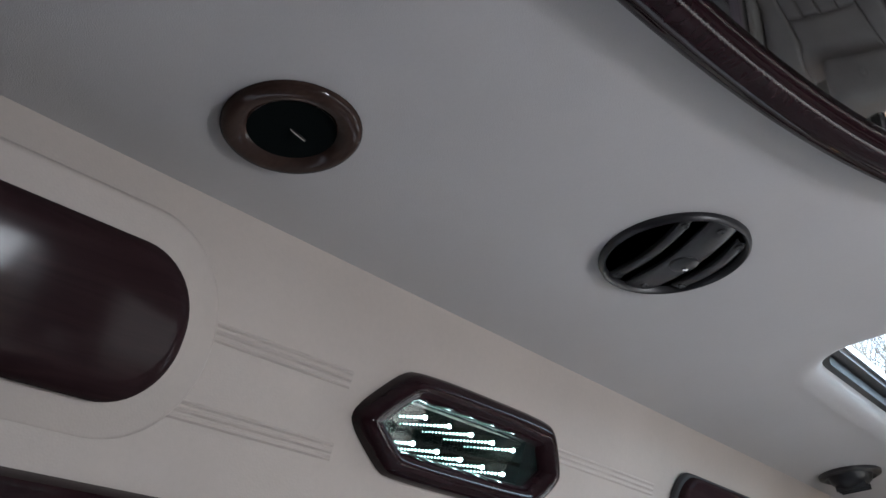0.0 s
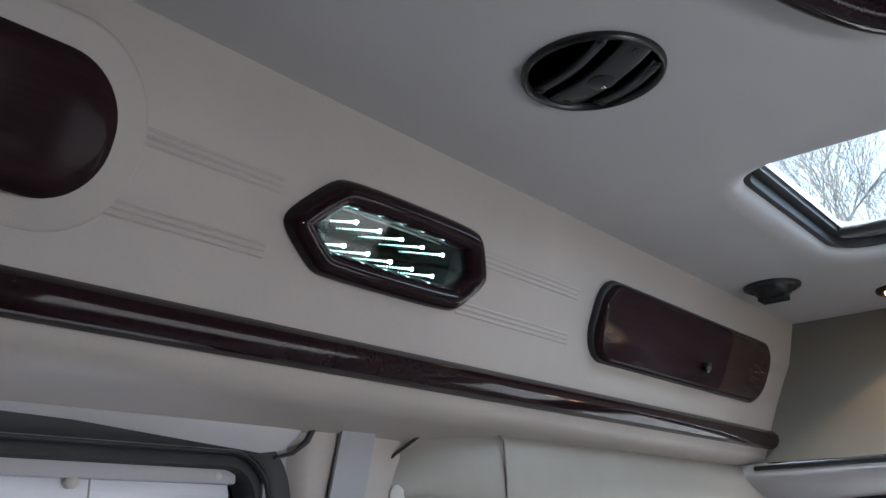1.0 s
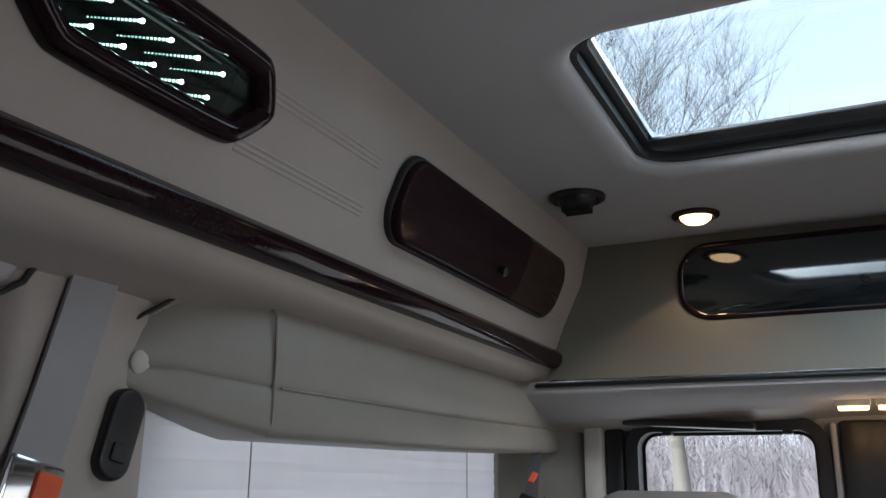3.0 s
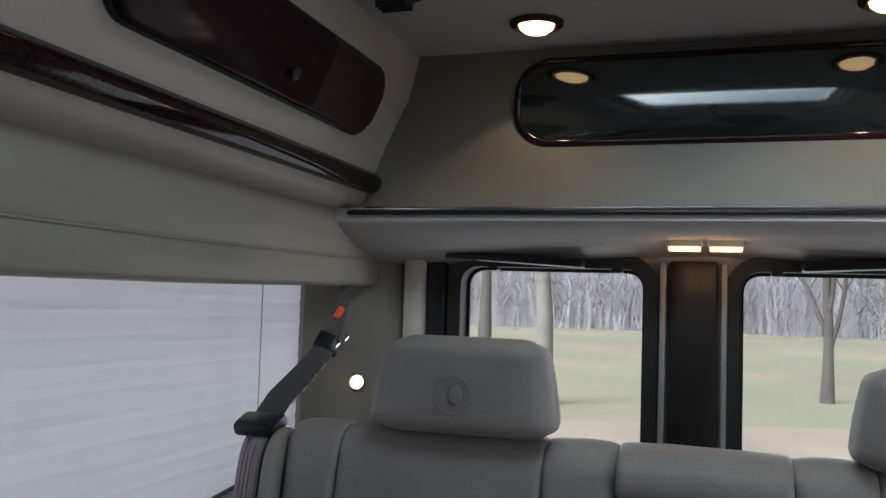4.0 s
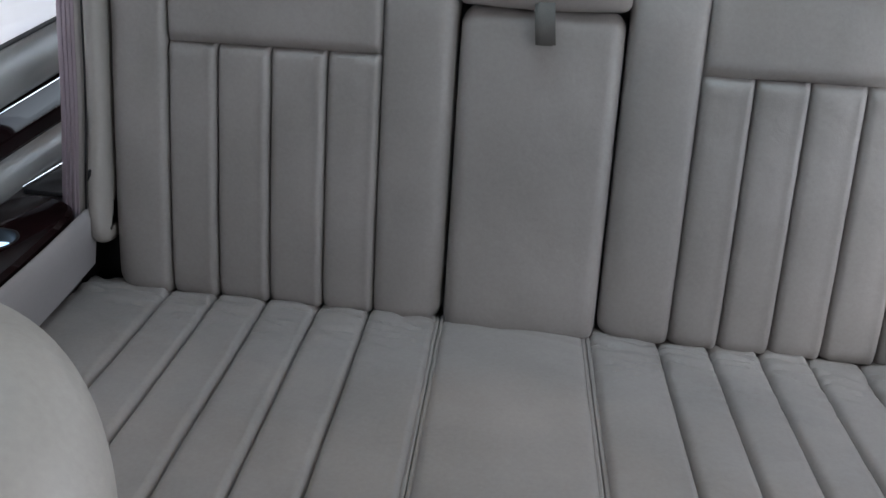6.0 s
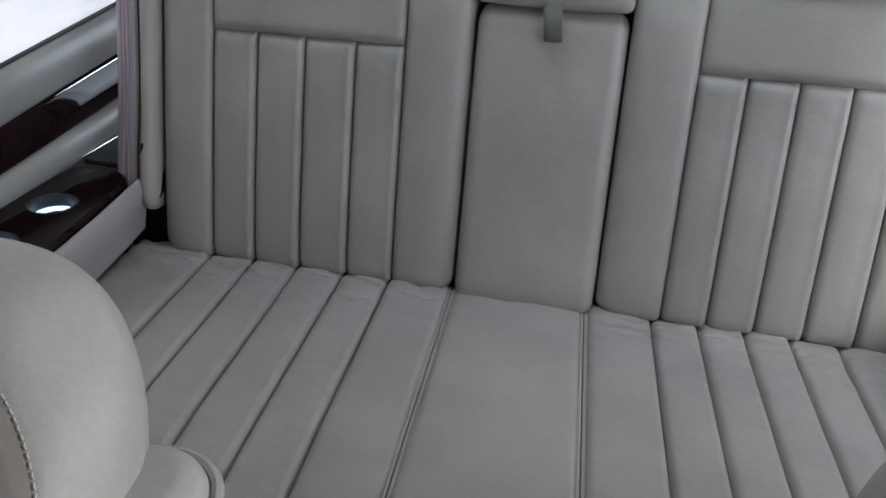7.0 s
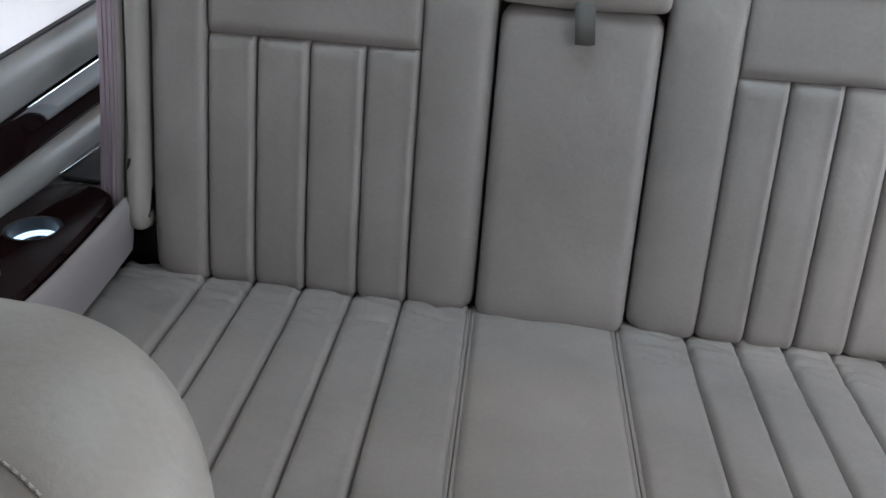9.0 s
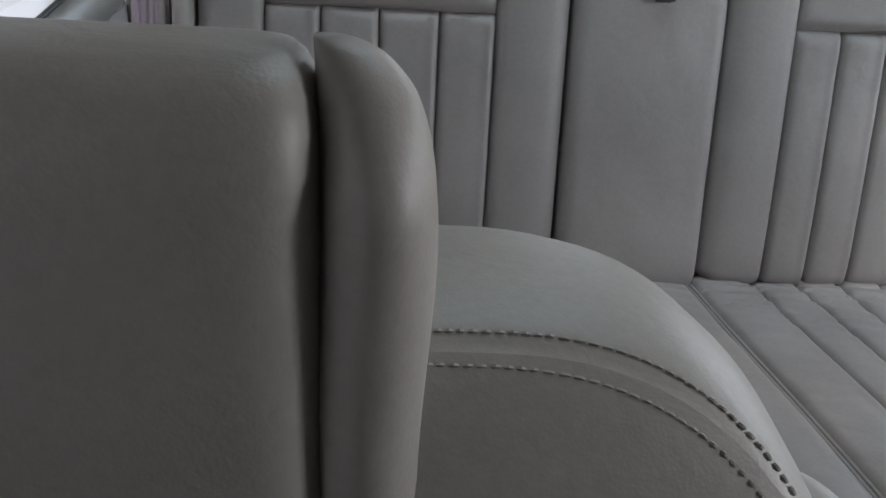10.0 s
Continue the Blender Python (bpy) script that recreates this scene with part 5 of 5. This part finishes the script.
    for i in range(9):
        v = i / 8
        end = math.sqrt(max(0, 1 - (2 * v - 1) ** 4))
        rg = []
        for q in range(40):
            t = 2 * math.pi * q / 40
            c, s2 = math.cos(t), math.sin(t)
            rg.append(((0.235 + 0.02 * end) * math.copysign(abs(c) ** 0.4, c), -0.45 + (0.23 + 0.02 * end) * math.copysign(abs(s2) ** 0.4, s2), 0.33 + 0.13 * v))
        cush.append(rg)
    part("seat", loft(cush), CHAIRHIDE, e, angle=70)
    part("pedestal", box(-0.19, 0.19, -0.62, -0.16, 0.0, 0.335, 0.02), GREYTRIM, e)
    # armrests: a piped pad that rolls over a side with a framed wooden inlay
    for sgn in (-1, 1):
        out = rounded(0.34, 0.100, (0.052, 0.03, 0.03, 0.046), 12)
        m = Matrix(((0, 1, 0, sgn * (half + 0.007)), (1, 0, 0, ARM_Y - 0.17), (0, 0, 1, ARM_Z), (0, 0, 0, 1)))
        a = part("armrest", moved(pillow(scaled_outline(out, 0.004), 0.040, 0.024, 8), m), CHAIRHIDE, e, angle=60)
        pip = [(x, y, 0.016) for x, y in scaled_outline(out, -0.001)]
        part("piping", moved(tube(pip + [pip[0]], 0.0052, 8), m), CHAIRHIDE, a)
        part("side_panel", moved(pillow(scaled_outline(out, 0.003), 0.075, 0.004, 2), m @ Matrix.Translation((0, 0, -0.072))), CHAIRHIDE, a)
        inlay = rounded(0.20, 0.048, 0.014, 6)
        stand = m @ Matrix(((1, 0, 0, 0.028), (0, 0, sgn, sgn * 0.046), (0, 1, 0, -0.034), (0, 0, 0, 1)))
        wood = part("wood_inlay", moved(pillow(inlay, 0.006, 0.002, 3), stand), WOODPALE, a, "brown wood inlay")
        rim = [(x, y, 0.004) for x, y in scaled_outline(inlay, -0.003)]
        part("inlay_piping", moved(tube(rim + [rim[0]], 0.0042, 8), stand), CHAIRHIDE, wood)
    e.matrix_world = pose(cx, cy, 0, 0, 0, turn)
    return e


ARM_Y, ARM_Z = 0.176, 0.722
chair(-0.509, -1.004, 0.339, -0.3, 36.1)
chair(0.574, -1.004, 0.278, 0.3, 36.1)

# ---------------------------------------------------------------- outside
GRASS = mat("winter_grass", (0.25, 0.205, 0.135), rough=1.0, grain=0.5, grain_scale=8, stain=0.3, stain_scale=0.08)
g = mat("pale_gravel", (0.27, 0.215, 0.16), rough=1.0, grain=0.4, grain_scale=20, stain=0.15, stain_scale=0.5)
# greener patches among the straw-coloured grass
gt = GRASS.node_tree
gb = gt.nodes["Principled BSDF"]
straw = gb.inputs["Base Color"].links[0].from_socket
coords, patch, edge_ramp, blend = (gt.nodes.new(k) for k in ("ShaderNodeTexCoord", "ShaderNodeTexNoise", "ShaderNodeValToRGB", "ShaderNodeMix"))
patch.inputs["Scale"].default_value = 0.09
patch.inputs["Detail"].default_value = 5
edge_ramp.color_ramp.elements[0].position, edge_ramp.color_ramp.elements[1].position = 0.42, 0.60
blend.data_type = 'RGBA'
blend.inputs["B"].default_value = (0.205, 0.200, 0.120, 1)
gt.links.new(coords.outputs["Object"], patch.inputs["Vector"])
gt.links.new(patch.outputs["Fac"], edge_ramp.inputs["Fac"])
gt.links.new(edge_ramp.outputs["Color"], blend.inputs["Factor"])
gt.links.new(straw, blend.inputs["A"])
gt.links.new(blend.outputs["Result"], gb.inputs["Base Color"])
bm = bmesh.new()
bmesh.ops.create_grid(bm, x_segments=60, y_segments=60, size=600)
for v in bm.verts:
    r = v.co.length
    v.co.z = -0.62 + (0.0 if r < 40 else 0.6 * noise.noise((v.co.x * 0.01, v.co.y * 0.01, 3)))
setting(obj("ground", bm, GRASS), "pale winter grass field", "ground")
dr = [[(x, y, -0.60) for y in (-20, 13 + 1.2 * math.sin(x * 0.3))] for x in np.linspace(-40, 40, 30)]
setting(obj("road_drive", loft(dr, False, False), g), "pale gravel drive behind the van", "road")


def branchy(rng, p, d, length, r, depth, segs, out):
    """Adds a limb and its twigs to out as tapering tubes."""
    pts, rad = [p], [r]
    q, dd = Vector(p), Vector(d).normalized()
    n = 5
    for i in range(n):
        dd = (dd + Vector((rng.uniform(-1, 1), rng.uniform(-1, 1), rng.uniform(-0.3, 0.8))) * 0.13).normalized()
        q = q + dd * (length / n)
        pts.append(q.copy())
        rad.append(r * (1 - 0.75 * (i + 1) / n))
    out.append((pts, rad, segs))
    if depth:
        for i in range(2, n + 1):
            for _ in range(2 if depth > 1 else 3):
                a = rng.uniform(0, 2 * math.pi)
                side = Vector((math.cos(a), math.sin(a), rng.uniform(0.1, 1.0)))
                branchy(rng, pts[i], (dd + side * 0.9), length * rng.uniform(0.42, 0.66), rad[i] * 0.62 + 0.002, depth - 1, max(3, segs - 2), out)


def limbs_mesh(limbs):
    bm = bmesh.new()
    for pts, rad, segs in limbs:
        join(bm, tube(pts, rad, segs, caps=False))
    return bm


def bare_tree(name, x, y, h, r, seed, label, fork=0.32, depth=3, group="bare trees", nlimb=7, spread=0.62, bark=BARE):
    rng = random.Random(seed)
    e = thing(name, label, "tree", group, (x, y, -0.62))
    trunk = [Vector((0.10 * math.sin(k * 1.3) * k / 6, 0.08 * math.sin(k * 0.9 + 2) * k / 6, h * 0.62 * k / 6)) for k in range(7)]
    rad = [r * (1.25 if k == 0 else 1 - 0.11 * k) for k in range(7)]
    part("trunk", tube(trunk, rad, 12), bark, e)
    limbs = []
    for k in range(nlimb):
        f = fork + (1 - fork) * k / (nlimb - 1)
        i = f * 6
        a, b = trunk[min(int(i), 5)], trunk[min(int(i), 5) + 1]
        p = a.lerp(b, i - min(int(i), 5))
        ang = k * 2.4 + rng.uniform(-0.4, 0.4)
        branchy(rng, p, (math.cos(ang) * spread, math.sin(ang) * spread, 1.0), h * rng.uniform(0.32, 0.5), r * 0.42 * (1.2 - 0.6 * f), depth - 1, 6, limbs)
    part("crown", limbs_mesh(limbs), bark, e, "bare leafless branches")
    return e


bare_tree("bare_tree", 2.2, 18.0, 8.0, 0.12, 3, "slender bare tree with steep limbs standing in the winter field", 0.20, nlimb=12, spread=0.34)
bare_tree("bare_tree", -3.02, 14.4, 8.0, 0.19, 21, "pale thick-trunked tree standing at the edge of the drive", 0.72, 3, bark=BARKPALE)
bare_tree("bare_tree", -8.6, 31.0, 19.0, 0.24, 8, "thick bare tree standing in the winter field", 0.34, 4, nlimb=9)

# far wood of bare trees, its colour paled to imitate haze
rng = random.Random(5)
verts, faces = [], []


def spike(base, tip, w):
    n = len(verts)
    d = Vector(tip) - Vector(base)
    sx = Vector((1, 0, 0)) * w
    sy = Vector((0, 1, 0)) * w
    verts.extend([Vector(base) - sx, Vector(base) + sx, Vector(base) + sy, Vector(tip)])
    faces.extend([(n, n + 1, n + 3), (n + 1, n + 2, n + 3), (n + 2, n, n + 3)])


for i in range(2600):
    x, y = rng.uniform(-75, 75), rng.uniform(60, 92)
    h = rng.uniform(5.0, 9.0)
    base = Vector((x, y, -0.9))
    top = base + Vector((rng.uniform(-0.6, 0.6), rng.uniform(-0.5, 0.5), h))
    spike(base, top, rng.uniform(0.05, 0.13))
    for k in range(34):
        f = rng.uniform(0.08, 0.98)
        p = base.lerp(top, f)
        a = rng.uniform(0, 6.28)
        ln = h * rng.uniform(0.12, 0.32) * (1.15 - f * 0.7)
        spike(p, p + Vector((math.cos(a) * ln * 0.7, math.sin(a) * ln * 0.7, ln * rng.uniform(0.3, 1.0))), rng.uniform(0.02, 0.055))
for i in range(9000):
    base = Vector((rng.uniform(-75, 75), rng.uniform(58, 74), -0.9))
    ln = rng.uniform(0.8, 3.6)
    spike(base, base + Vector((rng.uniform(-0.9, 0.9), rng.uniform(-0.5, 0.5), ln)), rng.uniform(0.02, 0.06))
me = bpy.data.meshes.new("far_wood")
me.from_pydata([tuple(v) for v in verts], [], faces)
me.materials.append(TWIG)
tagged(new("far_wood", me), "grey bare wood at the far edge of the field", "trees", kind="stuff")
